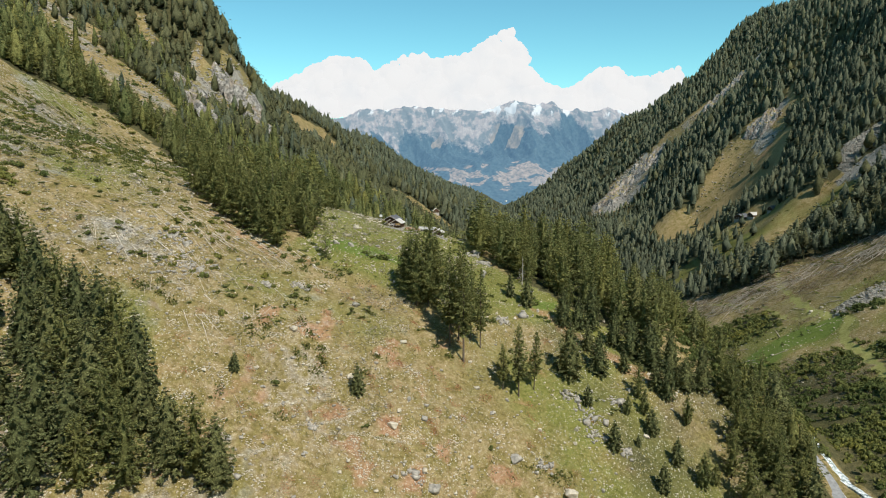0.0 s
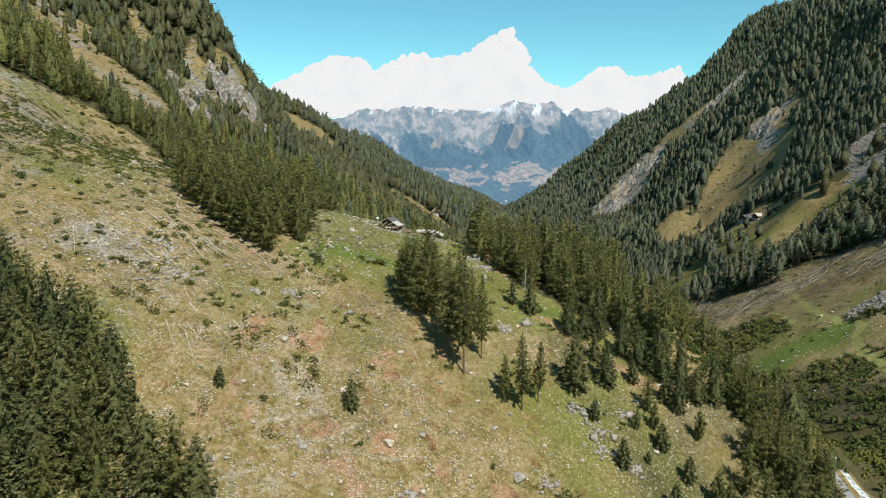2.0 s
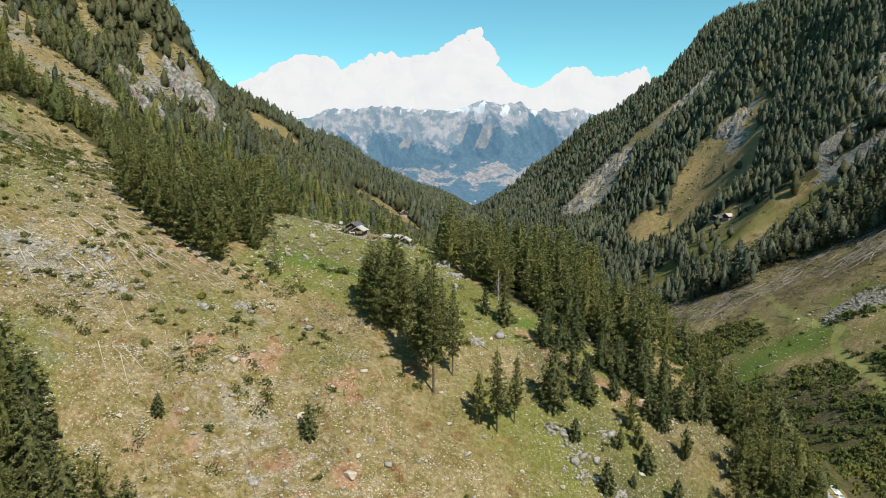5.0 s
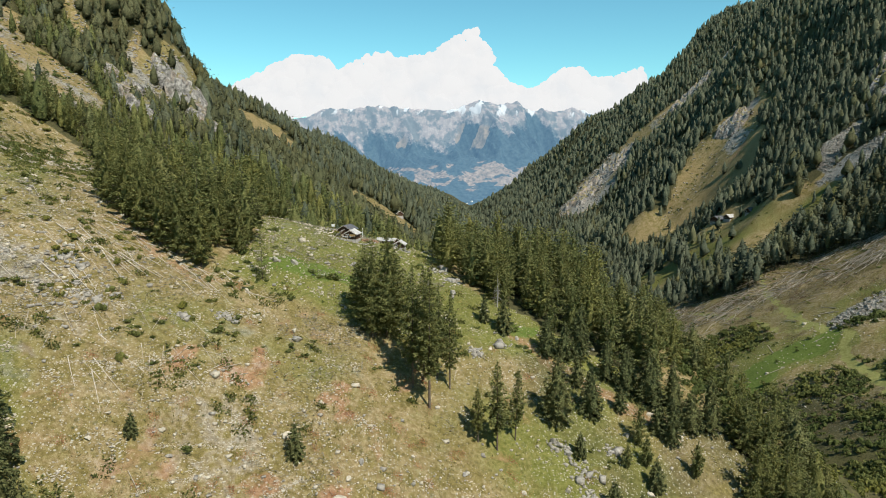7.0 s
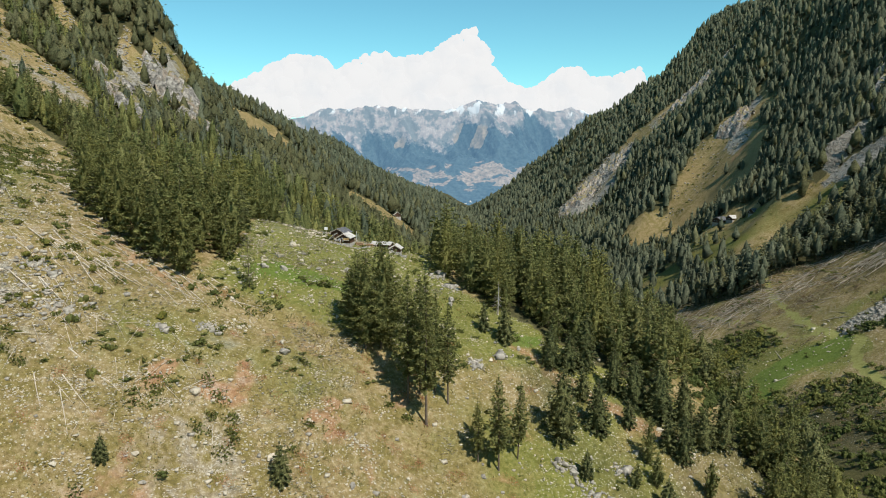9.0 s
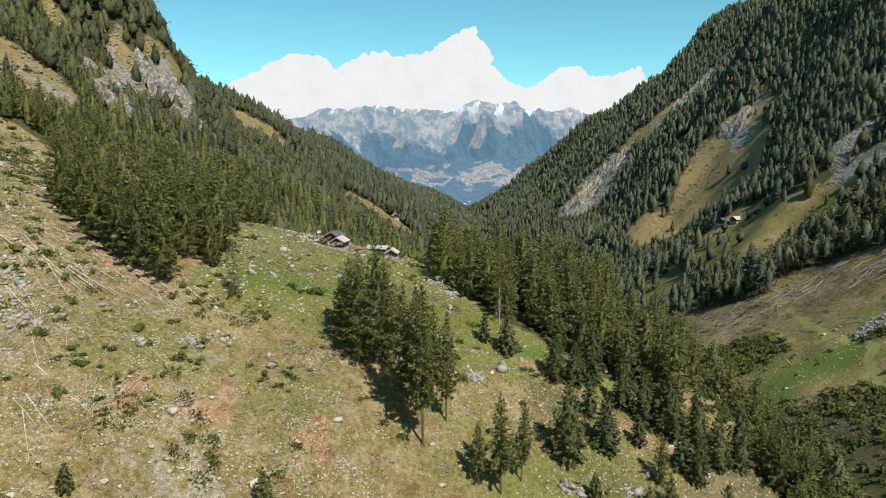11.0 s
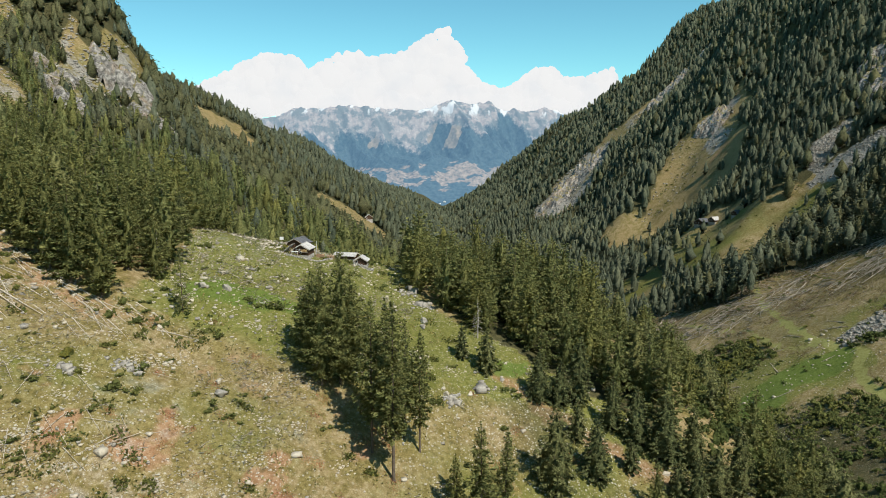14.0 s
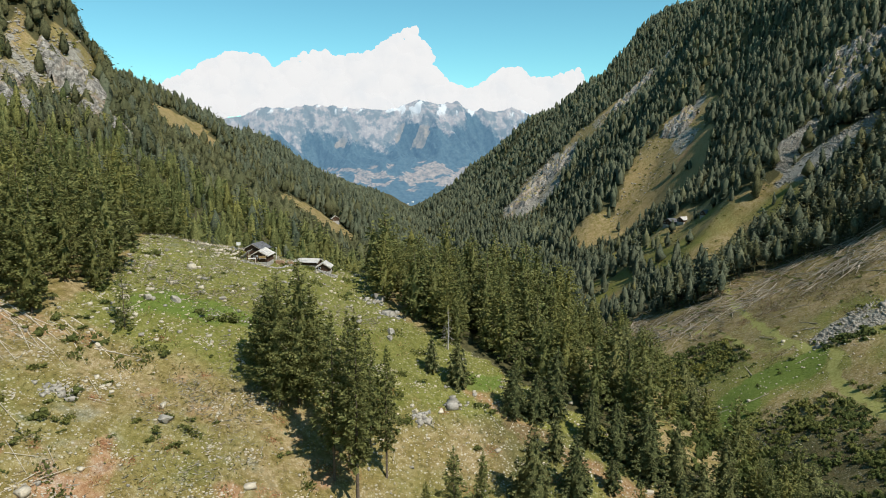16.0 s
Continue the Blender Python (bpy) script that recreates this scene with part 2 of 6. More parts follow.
def right_side(x, y):
    d = x - stream_x(y) - 20 * smooth(190, 300, y)
    low, steep = np.minimum(d, 120), np.maximum(d - 120, 0)
    # ribs that run down the mountainside, broad towards the head of the valley and steep on their far side
    across = y - 0.5 * (x - 300)
    ribs = np.interp(across, (380, 440, 540, 600, 680, 810, 880, 980, 1150, 1260, 1500), (0, -8, 6, 0, -18, 28, -16, -24, 28, -14, 0))
    ribs = smooth(50, 130, d) * (ribs + smooth(350, 480, y) * (6 * grain(across, 0 * y, 60, 71) + 4 * grain(across, 0 * y, 27, 72)))
    h = stream_z(y) + glide(y, (150, 230, 320), (0.38, 0.42, 0.64)) * low + glide(y, (200, 450, 700, 1500), (0.8, 0.95, 1.25, 1.1)) * steep
    crest = glide(y, (200, 500, 700, 1000, 1400, 2000, 3000, 4000), (580, 540, 430, 310, 170, 40, -205, -320))
    return crest - 25 * np.log1p(np.exp(np.clip((crest - h) / 25, -40, 40))) + ribs


def land(x, y):
    """The height of the ground."""
    x, y = np.asarray(x, float), np.asarray(y, float)
    a, b = left_side(x, y), right_side(x, y)
    h = np.maximum(a, b) + 3.0 * np.exp(-np.abs(a - b) / 6.0)
    far = smooth(200, 900, np.hypot(x, y))
    open_slope = smooth(-190, -115, x) * smooth(330, 250, y) * smooth(-60, 40, y)
    h = h + (1 - 0.75 * open_slope) * (2.0 + 9.0 * far) * rough(x, y, 120.0, 3, 5)
    h = h + 0.9 * rough(x, y, 18.0, 3, 9) + 0.16 * rough(x, y, 3.0, 2, 21)
    return h
# ---- the ground: one sheet, fine near the flight and wide towards the horizon ----
def inside(x, y, corners):
    """Which of the places lie within the outline."""
    hit = np.zeros(np.shape(x), bool)
    for (ax, ay), (bx, by) in zip(corners, corners[1:] + corners[:1]):
        if ay != by:
            hit ^= ((ay > y) != (by > y)) & (x < (bx - ax) * (y - ay) / (by - ay) + ax)
    return hit


def strip(x, y, spine, width, soft=0.35, seed=3):
    """1 along a line of places, fading out at that half width with an uneven edge."""
    best = np.full(np.shape(x), 1e9)
    for (ax, ay), (bx, by) in zip(spine, spine[1:]):
        dx, dy = bx - ax, by - ay
        s = np.clip(((x - ax) * dx + (y - ay) * dy) / (dx * dx + dy * dy + 1e-9), 0, 1)
        best = np.minimum(best, np.hypot(x - ax - s * dx, y - ay - s * dy))
    best = best * (1 + 0.45 * rough(x, y, width * 1.3, 3, seed))
    return smooth(width, width * (1 - soft), best)


OPEN_SLOPE = [(-230, -60), (-230, 288), (-175, 289), (-166, 298), (-155, 306), (-133, 308), (-116, 300), (-100, 268), (-88, 242), (-71, 210), (-63, 200), (-47, 191), (-40, 212),
              (-42, 240), (-38, 278), (8, 282), (13, 228), (31, 213), (40, 207), (53, 199), (65, 193), (77, 186), (81, 178), (80, 160), (76, 120), (80, -60)]
# clearings in the woods, as outlines
GULLY = [(-236, 420), (-215, 408), (-201, 416), (-185, 391), (-168, 387), (-155, 383), (-142, 370), (-132, 347), (-134, 327), (-150, 320), (-162, 330), (-174, 337), (-186, 345), (-206, 365), (-227, 389)]
CRAG = [(-151, 412), (-155, 437), (-156, 456), (-150, 474), (-144, 496), (-139, 501), (-133, 495), (-123, 475), (-110, 432), (-120, 424), (-132, 417), (-140, 410)]
LEDGE = [(-195, 448), (-189, 454), (-180, 445), (-173, 436), (-174, 424), (-182, 431), (-190, 440)]
LEDGE_LOW = [(-167, 458), (-165, 470), (-159, 464), (-155, 442), (-160, 441)]
ALP = [(237, 675), (263, 718), (282, 737), (301, 757), (318, 776), (333, 778), (352, 784), (361, 782), (368, 753), (386, 776), (386, 757), (373, 725), (344, 680), (322, 644), (306, 618), (288, 610), (278, 640), (274, 671), (257, 676)]
RIB_LOW = [(230, 1080), (262, 1120), (290, 1135), (328, 1122), (350, 1100), (333, 1050), (307, 1035), (282, 1030), (256, 1012)]
RIB_MID = [(340, 1110), (361, 1130), (387, 1108), (413, 1097), (401, 1065), (378, 1055), (358, 1065)]
RIB_UP = [(399, 1071), (417, 1090), (441, 1082), (463, 1083), (455, 1050), (430, 1040), (405, 1040)]
RIB_TOP = [(481, 1089), (498, 1086), (495, 1055), (478, 1055)]
SCREE = [(279, 496), (290, 510), (300, 506), (317, 510), (312, 488), (298, 480), (284, 474)]
SCREE_LOW = [(272, 470), (286, 476), (294, 474), (300, 466), (311, 458), (326, 458), (316, 438), (308, 436), (297, 440), (286, 444), (276, 452)]
PASTURE = [(208, 600), (218, 625), (234, 632), (248, 600), (256, 554), (257, 517), (258, 490), (272, 478), (284, 476), (274, 436), (262, 432), (248, 440), (232, 440), (212, 436), (208, 470), (206, 500), (208, 540)]
KNOLL = [(208, 519), (220, 536), (222, 519), (208, 474), (199, 472)]
GLADE = [(170, 545), (182, 566), (197, 572), (207, 552), (198, 505), (188, 484), (172, 486), (163, 505)]
GLADE_UP = [(217, 729), (232, 733), (248, 730), (262, 724), (252, 690), (230, 680), (215, 690)]
CUT = [(128, 452), (150, 446), (158, 443), (169, 432), (175, 410), (186, 400), (192, 390), (205, 407), (213, 395), (223, 388), (227, 373), (235, 365), (240, 348), (262, 312), (310, 250), (330, 100), (112, 100), (112, 262), (122, 330), (130, 400)]
FAR_GRASS = [(-151, 660), (-145, 675), (-134, 684), (-123, 687), (-106, 680), (-100, 669), (-106, 629), (-115, 614), (-121, 598), (-133, 607)]
LOW_GRASS = [(-48, 622), (-39, 624), (-29, 632), (-19, 645), (-10, 643), (2, 647), (12, 634), (11, 556), (2, 557), (-8, 550), (-18, 547), (-30, 562), (-40, 580)]
# lines: felled strip under the wood's edge, open slope below it, tracks, meadow, bank of stones
LOGGED = [(146, 428), (160, 420), (172, 400), (186, 380), (204, 388), (217, 374), (228, 350), (248, 312), (275, 270)]
LOGGED_LOW = [(150, 372), (156, 340), (160, 318), (178, 300), (205, 270), (225, 230)]
TRACK = [(209, 421), (198, 398), (187, 370), (179, 340), (175, 316), (175, 300), (177, 288), (170, 282), (166, 272), (164, 257), (161, 245), (150, 215), (140, 180)]
BRANCH = [(157, 434), (164, 412), (166, 378), (170, 355), (167, 332), (167, 320), (173, 307)]
LUSH = [(118, 272), (131, 288), (144, 297), (156, 297), (168, 292)]
STONE_BANK = [(184, 302), (187, 301), (191, 299), (199, 296), (212, 288)]
ALDERS = [(146, 372), (158, 360), (166, 348), (165, 326), (160, 314), (151, 312), (141, 322), (138, 345)]
# scrub and rubble between the shoulder and the stream
SCRUB_BANK = [(66, 192), (110, 180), (112, 278), (82, 278), (66, 258), (59, 222)]
BROKEN = (GULLY, CRAG, LEDGE, LEDGE_LOW, ALP, RIB_LOW, RIB_MID, RIB_UP, RIB_TOP, SCREE, SCREE_LOW, PASTURE, KNOLL, GLADE, GLADE_UP, CUT, FAR_GRASS, LOW_GRASS)


def ragged(x, y, corners, fray=0.0):
    """Which of the places lie within the outline, with an uneven edge."""
    far = np.clip(np.hypot(x, y) / 400, 0.5, 3) * (fray or 3.0)
    return inside(x + far * rough(x, y, 24, 3, 83), y + far * rough(x, y, 24, 3, 84), corners)


def clearing(x, y):
    c = strip(x, y, [(236, 540), (248, 558), (256, 524)], 13)
    for corners in BROKEN:
        c = np.maximum(c, ragged(x, y, corners) * 1.0)
    return c


def wooded(x, y):
    """1 in the woods, 0 on open ground."""
    x, y = np.asarray(x, float), np.asarray(y, float)
    w = np.where(inside(x, y, OPEN_SLOPE), 0.0, 1.0)
    w = np.where((x > 84) & (y < 250) & (x > stream_x(y) - 6), 0.0, w)
    w = np.where(inside(x, y, SCRUB_BANK), 0.0, w)
    return np.minimum(w, 1 - clearing(x, y))


def spaced(lo, hi, near_lo, near_hi, step, growth):
    mid = list(np.arange(near_lo, near_hi, step))
    up, s = [near_hi], step
    while up[-1] < hi:
        s *= growth
        up.append(up[-1] + s)
    down, s = [], step
    v = near_lo
    while v > lo:
        s *= growth
        v -= s
        down.append(v)
    return np.array(down[::-1] + mid + up)


def add_colour(me, name, r, g, b):
    a = me.color_attributes.new(name, "FLOAT_COLOR", "POINT")
    v = np.ones((len(r), 4), np.float32)
    v[:, 0], v[:, 1], v[:, 2] = r, g, b
    a.data.foreach_set("color", v.ravel())


def quad_mesh(name, verts, quads, mat):
    me = bpy.data.meshes.new(name)
    n, q = len(verts), len(quads)
    me.vertices.add(n)
    me.vertices.foreach_set("co", np.asarray(verts, np.float32).ravel())
    me.loops.add(4 * q)
    me.loops.foreach_set("vertex_index", np.asarray(quads, np.int32).ravel())
    me.polygons.add(q)
    me.polygons.foreach_set("loop_start", np.arange(0, 4 * q, 4, dtype=np.int32))
    me.update(calc_edges=True)
    me.materials.append(mat)
    return me


def build_ground():
    xs = spaced(-1500, 2000, -115, 212, 1.9, 1.037)
    ys = spaced(-420, 4000, 105, 415, 1.9, 1.028)
    gx, gy = np.meshgrid(xs, ys)
    x, y = gx.ravel(), gy.ravel()
    z = land(x, y)
    nx, ny = len(xs), len(ys)
    i = (np.arange(ny - 1)[:, None] * nx + np.arange(nx - 1)[None]).ravel()
    me = quad_mesh("ground", np.stack([x, y, z], 1), np.stack([i, i + 1, i + 1 + nx, i + nx], 1), M_GROUND)
    me.polygons.foreach_set("use_smooth", np.ones(len(me.polygons), bool))
    zx, zy = np.gradient(z.reshape(ny, nx), ys, xs)
    steep = np.hypot(zx, zy).ravel()
    rock = smooth(1.9, 2.6, steep)
    for corners, amount in ((GULLY, 0.3), (RIB_LOW, 0.72), (RIB_UP, 0.8), (RIB_TOP, 0.8), (RIB_MID, 0.3), (SCREE, 1.0), (SCREE_LOW, 0.9)):
        rock = np.maximum(rock, ragged(x, y, corners) * (amount + 0.3 * rough(x, y, 16, 3, 86)))
    rock = np.maximum(rock, 0.7 * strip(x, y, STONE_BANK, 7, 0.5))
    rock = np.maximum(rock, strip(x, y, [(352, 760), (340, 735), (331, 712)], 16, 0.6) * (0.75 + 0.4 * rough(x, y, 14, 3, 87)))
    rock = np.maximum(rock, strip(x, y, [(-140, 478), (-122, 446)], 7, 0.6))
    near = inside(x, y, OPEN_SLOPE)
    patch = rough(x, y, 26, 4, 41)
    rust = np.exp(-((x + 12) / 42) ** 2 - ((y - 156) / 30) ** 2)
    soil = np.where(near, 0.05 + 0.12 * patch + rust * np.maximum(0, 1.5 * rough(x, y, 6, 3, 23) - 0.3) + 0.35 * np.maximum(0, rough(x, y, 5, 2, 24) - 0.45), 0.1)
    soil = np.maximum(soil, 0.62 * strip(x, y, [(28, 201), (36, 193), (47, 188), (60, 182)], 4.5, 0.7))
    soil = np.maximum(soil, 0.45 * strip(x, y, [(-70, 201), (-58, 192), (-48, 188), (-38, 191)], 6, 0.8))
    soil = np.maximum(soil, strip(x, y, LOGGED, 22, 0.7) * (0.3 + 0.4 * patch))
    soil = np.maximum(soil, 0.55 * strip(x, y, [(322, 690), (330, 700)], 10, 0.5))
    soil = np.maximum(soil, 0.15 * strip(x, y, LOGGED_LOW, 26, 0.8) * (0.5 + patch))
    stones = np.where(near, 0.16 + 0.22 * rough(x, y, 34, 4, 77) + smooth(-50, -90, x) * (0.02 + 0.3 * rough(x, y, 13, 3, 78)) + 0.30 * np.exp(-((x + 68) / 16) ** 2 - ((y - 172) / 14) ** 2), 0.0)
    rock = np.maximum(rock, stones)
    lush = np.where(near, np.maximum(smooth(180, 206, y) * smooth(-58, -34, x) * 0.95, smooth(5, 38, x) * (0.22 + 0.2 * smooth(185, 165, y))) + 0.16 + 0.42 * rough(x, y, 24, 4, 15) + 0.1 * smooth(-30, -70, x) * smooth(160, 190, y), 0.2)
    lush = np.maximum(lush, 0.42 * ragged(x, y, CRAG))
    rock = np.maximum(rock, (ragged(x, y, CRAG) | ragged(x, y, LEDGE) | ragged(x, y, LEDGE_LOW)) * np.clip(0.3 + 0.6 * rough(x, y, 9, 3, 85), 0, 1))
    lush = np.maximum(lush, strip(x, y, LUSH, 13, 0.5))
    lush = np.maximum(lush, strip(x, y, LOGGED_LOW, 50, 0.6) * (0.26 + 0.2 * smooth(165, 190, x) + 0.4 * rough(x, y, 18, 3, 19)))
    for corners in (PASTURE, KNOLL, GLADE):
        lush = np.maximum(lush, ragged(x, y, corners) * (0.5 + 0.3 * rough(x, y, 20, 2, 18)))
    lush = np.maximum(lush, strip(x, y, [(-30, 212), (-12, 212)], 7, 0.7))
    lush = np.maximum(lush, np.where((x > stream_x(y) + 2) & (y < 330) & (x < 175), 0.45 + 0.45 * rough(x, y, 15, 2, 44), 0))
    on_track = np.maximum(strip(x, y, TRACK, 1.9, 0.5), 0.8 * strip(x, y, BRANCH, 1.4, 0.5))
    green = np.maximum(strip(x, y, LUSH, 10, 0.5), 0.8 * strip(x, y, [(-34, 203), (-24, 207), (-10, 207)], 6, 0.8))
    green = np.maximum(green, 0.9 * strip(x, y, [(28, 203), (33, 204)], 4, 0.6))
    soil, rock = soil * (1 - on_track), rock * (1 - on_track)
    add_colour(me, "cover_path", on_track, green, 0 * x)
    ochre = 0.0
    for corners in (ALP, GULLY, RIB_MID, GLADE_UP, LEDGE, LEDGE_LOW, FAR_GRASS, LOW_GRASS):
        ochre = np.maximum(ochre, ragged(x, y, corners) * (0.46 + 0.2 * rough(x, y, 18, 3, 58)))
    add_colour(me, "cover", lush, soil, rock)
    add_colour(me, "cover_more", np.maximum(wooded(x, y) * np.where((x > -75) & (x < 22) & (y < 262), 0.3, 1.0), np.maximum(np.maximum(ragged(x, y, CUT) * (0.28 + 0.25 * patch), np.where((x > stream_x(y) + 4) & (x < 150) & (y < 275), 0.62, np.where(near & (y < 196), smooth(16, 34, x) * (0.42 + 0.2 * patch), 0.0))) * (1 - strip(x, y, LUSH, 14, 0.5)), (0.4 + 0.3 * patch) * strip(x, y, LOGGED, 26, 0.6))) * (1 - on_track), ochre, np.where(near, np.clip(0.75 + 0.8 * rough(x, y, 14, 3, 91), 0.15, 1), 0.6 * strip(x, y, LOGGED_LOW, 60)))
    return tagged(new("ground", me), "steep alpine hillsides of dry grass, soil, scree and rock", "ground", kind="structure")


build_ground()
# ---- trees ----
GEN = np.random.default_rng(7)


OUTLINES = {
    "spruce": ((0, 0.1, 0.28, 0.5, 0.7, 0.86, 1), (0.82, 1.0, 0.98, 0.82, 0.6, 0.36, 0.05)),
    "larch": ((0, 0.12, 0.3, 0.52, 0.75, 0.9, 1), (0.55, 0.92, 1.0, 0.8, 0.5, 0.25, 0.04)),
}


def outline(kind, g, bend=1.0):
    """Half width of a crown at the share g of its length, 1 at its widest."""
    return np.interp(g, *OUTLINES[kind]) ** bend


def cards(gen, n, height, radius, start, kind, size, droop, wisp=0.0, bend=1.0):
    """Sprays of needles along boughs that stand out in whorls: one narrow kite-shaped sheet each, rolled at random about its own length."""
    levels = max(7, int(height * (1.15 if kind == "spruce" else 0.85)))
    g = np.linspace(0, 1, 60)
    share = np.cumsum(0.12 + outline(kind, g, bend))
    f = np.interp(gen.random(n), share / share[-1], g)
    lv = np.round(f * levels) / levels
    z = start + (1 - start) * lv
    reach = radius * outline(kind, lv, bend)
    arms = 5 + (lv * 977 % 3).astype(int)
    side = gen.integers(0, 7, n) % arms
    ang = side * 2 * np.pi / arms + lv * 37.0 + gen.normal(0, 0.1, n)
    spruce = kind == "spruce"
    arm_len = (0.8 if spruce else 0.5) + (0.3 if spruce else 0.65) * np.modf(np.abs(np.sin(side * 12.9898 + lv * 78.233)) * 43758.5453)[0]
    lift = (0.0 if spruce else 0.35) * np.modf(np.abs(np.sin(side * 39.346 + lv * 11.135)) * 24634.6345)[0] + 0.5 * lv
    along = 1 - gen.random(n) ** 1.7 * 0.9
    r = reach * arm_len * along
    zz = z * height + (lift - droop) * r * (0.4 + 0.6 * along) + gen.normal(0, 0.1 + wisp, n)
    c = np.stack([r * np.cos(ang), r * np.sin(ang), zz], 1)
    turn = ang + gen.choice((-1.0, 1.0), n) * gen.uniform(0.0, 1.1, n)
    tilt = gen.normal(-0.25 if spruce else -0.05, 0.35, n)
    out = np.stack([np.cos(turn), np.sin(turn), tilt], 1)
    out /= np.linalg.norm(out, axis=1, keepdims=True)
    across = np.cross(out, gen.normal(0, 1, (n, 3)) + (0, 0, 0.9))
    across /= np.linalg.norm(across, axis=1, keepdims=True) + 1e-9
    s = size * gen.uniform(0.6, 1.4, n)[:, None] * (1.12 - 0.5 * z[:, None])
    return np.stack([c - out * s, c + across * s * 0.42 + out * s * 0.2, c + out * s, c - across * s * 0.42 + out * s * 0.2], 1).reshape(-1, 3)


def body(gen, height, radius, start, kind, sides, rings, bend=1.0):
    """The close inner part of a crown: an uneven lumpy cone."""
    v, q = [], []
    for k in range(rings):
        g = k / rings
        r = radius * float(outline(kind, g, bend))
        turn = gen.random() * 6.28
        for s in range(sides):
            w = r * gen.uniform(0.62, 1.22)
            a = 2 * math.pi * (s + gen.uniform(-0.25, 0.25)) / sides + (turn if k == 0 else 0.5 * k)
            v.append((w * math.cos(a), w * math.sin(a), (start + (1 - start) * (g + gen.uniform(-0.3, 0.3) / rings * (k > 0))) * height))
    v.append((0, 0, height))
    for k in range(rings - 1):
        b = k * sides
        for s in range(sides):
            t = (s + 1) % sides
            q.append((b + s, b + t, b + sides + t, b + sides + s))
    top, b = len(v) - 1, (rings - 1) * sides
    for s in range(0, sides, 2):
        q.append((b + s, b + (s + 1) % sides, b + (s + 2) % sides, top))
    return np.array(v, float), np.array(q, int)


def tapered(points, radii, sides=6):
    """A tapering stem or limb through some places."""
    v, q = [], []
    for (x, y, z), r in zip(points, radii):
        for s in range(sides):
            a = 2 * math.pi * s / sides
            v.append((x + r * math.cos(a), y + r * math.sin(a), z))
    for k in range(len(points) - 1):
        for s in range(sides):
            q.append((k * sides + s, k * sides + (s + 1) % sides, (k + 1) * sides + (s + 1) % sides, (k + 1) * sides + s))
    return np.array(v, float), np.array(q, int)


def gather(pieces):
    verts, quads, base = [], [], 0
    for v, q in pieces:
        verts.append(v)
        quads.append(q + base)
        base += len(v)
    return np.concatenate(verts), np.concatenate(quads)


def kites(v):
    return v, np.arange(len(v)).reshape(-1, 4)


SHAPES = {
    # needles, crown radius to height, start of the crown, outline, spray size, droop
    "spruce": (4200, 0.225, 0.02, "spruce", 0.34, 0.3),
    "larch": (3800, 0.24, 0.08, "larch", 0.30, 0.15),
    "tall_larch": (2500, 0.125, 0.24, "larch", 0.30, 0.3),
    "wood_spruce": (1200, 0.225, 0.04, "spruce", 0.5, 0.3),
    "wood_larch": (1200, 0.25, 0.06, "larch", 0.48, 0.15),
    "bare_larch": (1500, 0.19, 0.06, "spruce", 0.28, 0.3),
}


def tree_kind(kind, seed, height):
    gen = np.random.default_rng(seed)
    n, ratio, start, power, size, droop = SHAPES[kind]
    n = int(n * (height / 16) ** (0.85 if height < 16 else 1.2))
    radius = height * ratio * gen.uniform(0.88, 1.12)
    crown, quads = gather([kites(cards(gen, n, height, radius, start, power, size * (height / 16) ** 0.3, droop, 0.12 if "larch" in kind else 0.03))] +
                          ([] if kind in ("bare_larch", "tall_larch") else [body(gen, height * 0.9, radius * (0.28 if "larch" in kind else 0.62), start, power, 9, 12)]))
    lean = gen.normal(0, 0.012, 2) * height
    me = quad_mesh("crown", crown, quads, M_SPRUCE if "spruce" in kind else M_LARCH)
    t = np.clip(gen.normal(0.45, 0.15), 0, 1)
    add_colour(me, "tint", np.full(len(crown), t), np.zeros(len(crown)), np.zeros(len(crown)))
    stem = [tapered([(0, 0, -1.2), (0, 0, 0.3), (lean[0] * 0.3, lean[1] * 0.3, height * 0.45), (lean[0], lean[1], height * 0.97)],
                    [height * 0.015, height * 0.0095, height * 0.0065, 0.02], 7)]
    for k in range(14):
        z = height * (start * 0.5 + (0.92 - start * 0.5) * (k + gen.random()) / 14)
        a, r = gen.random() * 6.28, radius * float(outline(power, max(0.0, z / height - start) / (1 - start))) * gen.uniform(0.6, 0.95)
        tip = (r * math.cos(a), r * math.sin(a), z - droop * r * 0.7)
        stem.append(tapered([(0, 0, z), (tip[0] * 0.5, tip[1] * 0.5, z - droop * r * 0.2), tip], [0.06, 0.04, 0.015], 3))
    v, q = gather(stem)
    trunk_me = quad_mesh("trunk", v, q, M_BARK)
    top = new("spruce_tree" if "spruce" in kind else "larch_tree")
    for nm, data in (("trunk", trunk_me), ("crown", me)):
        o = new(nm, data)
        o.parent = top
    return top


KINDS = {}


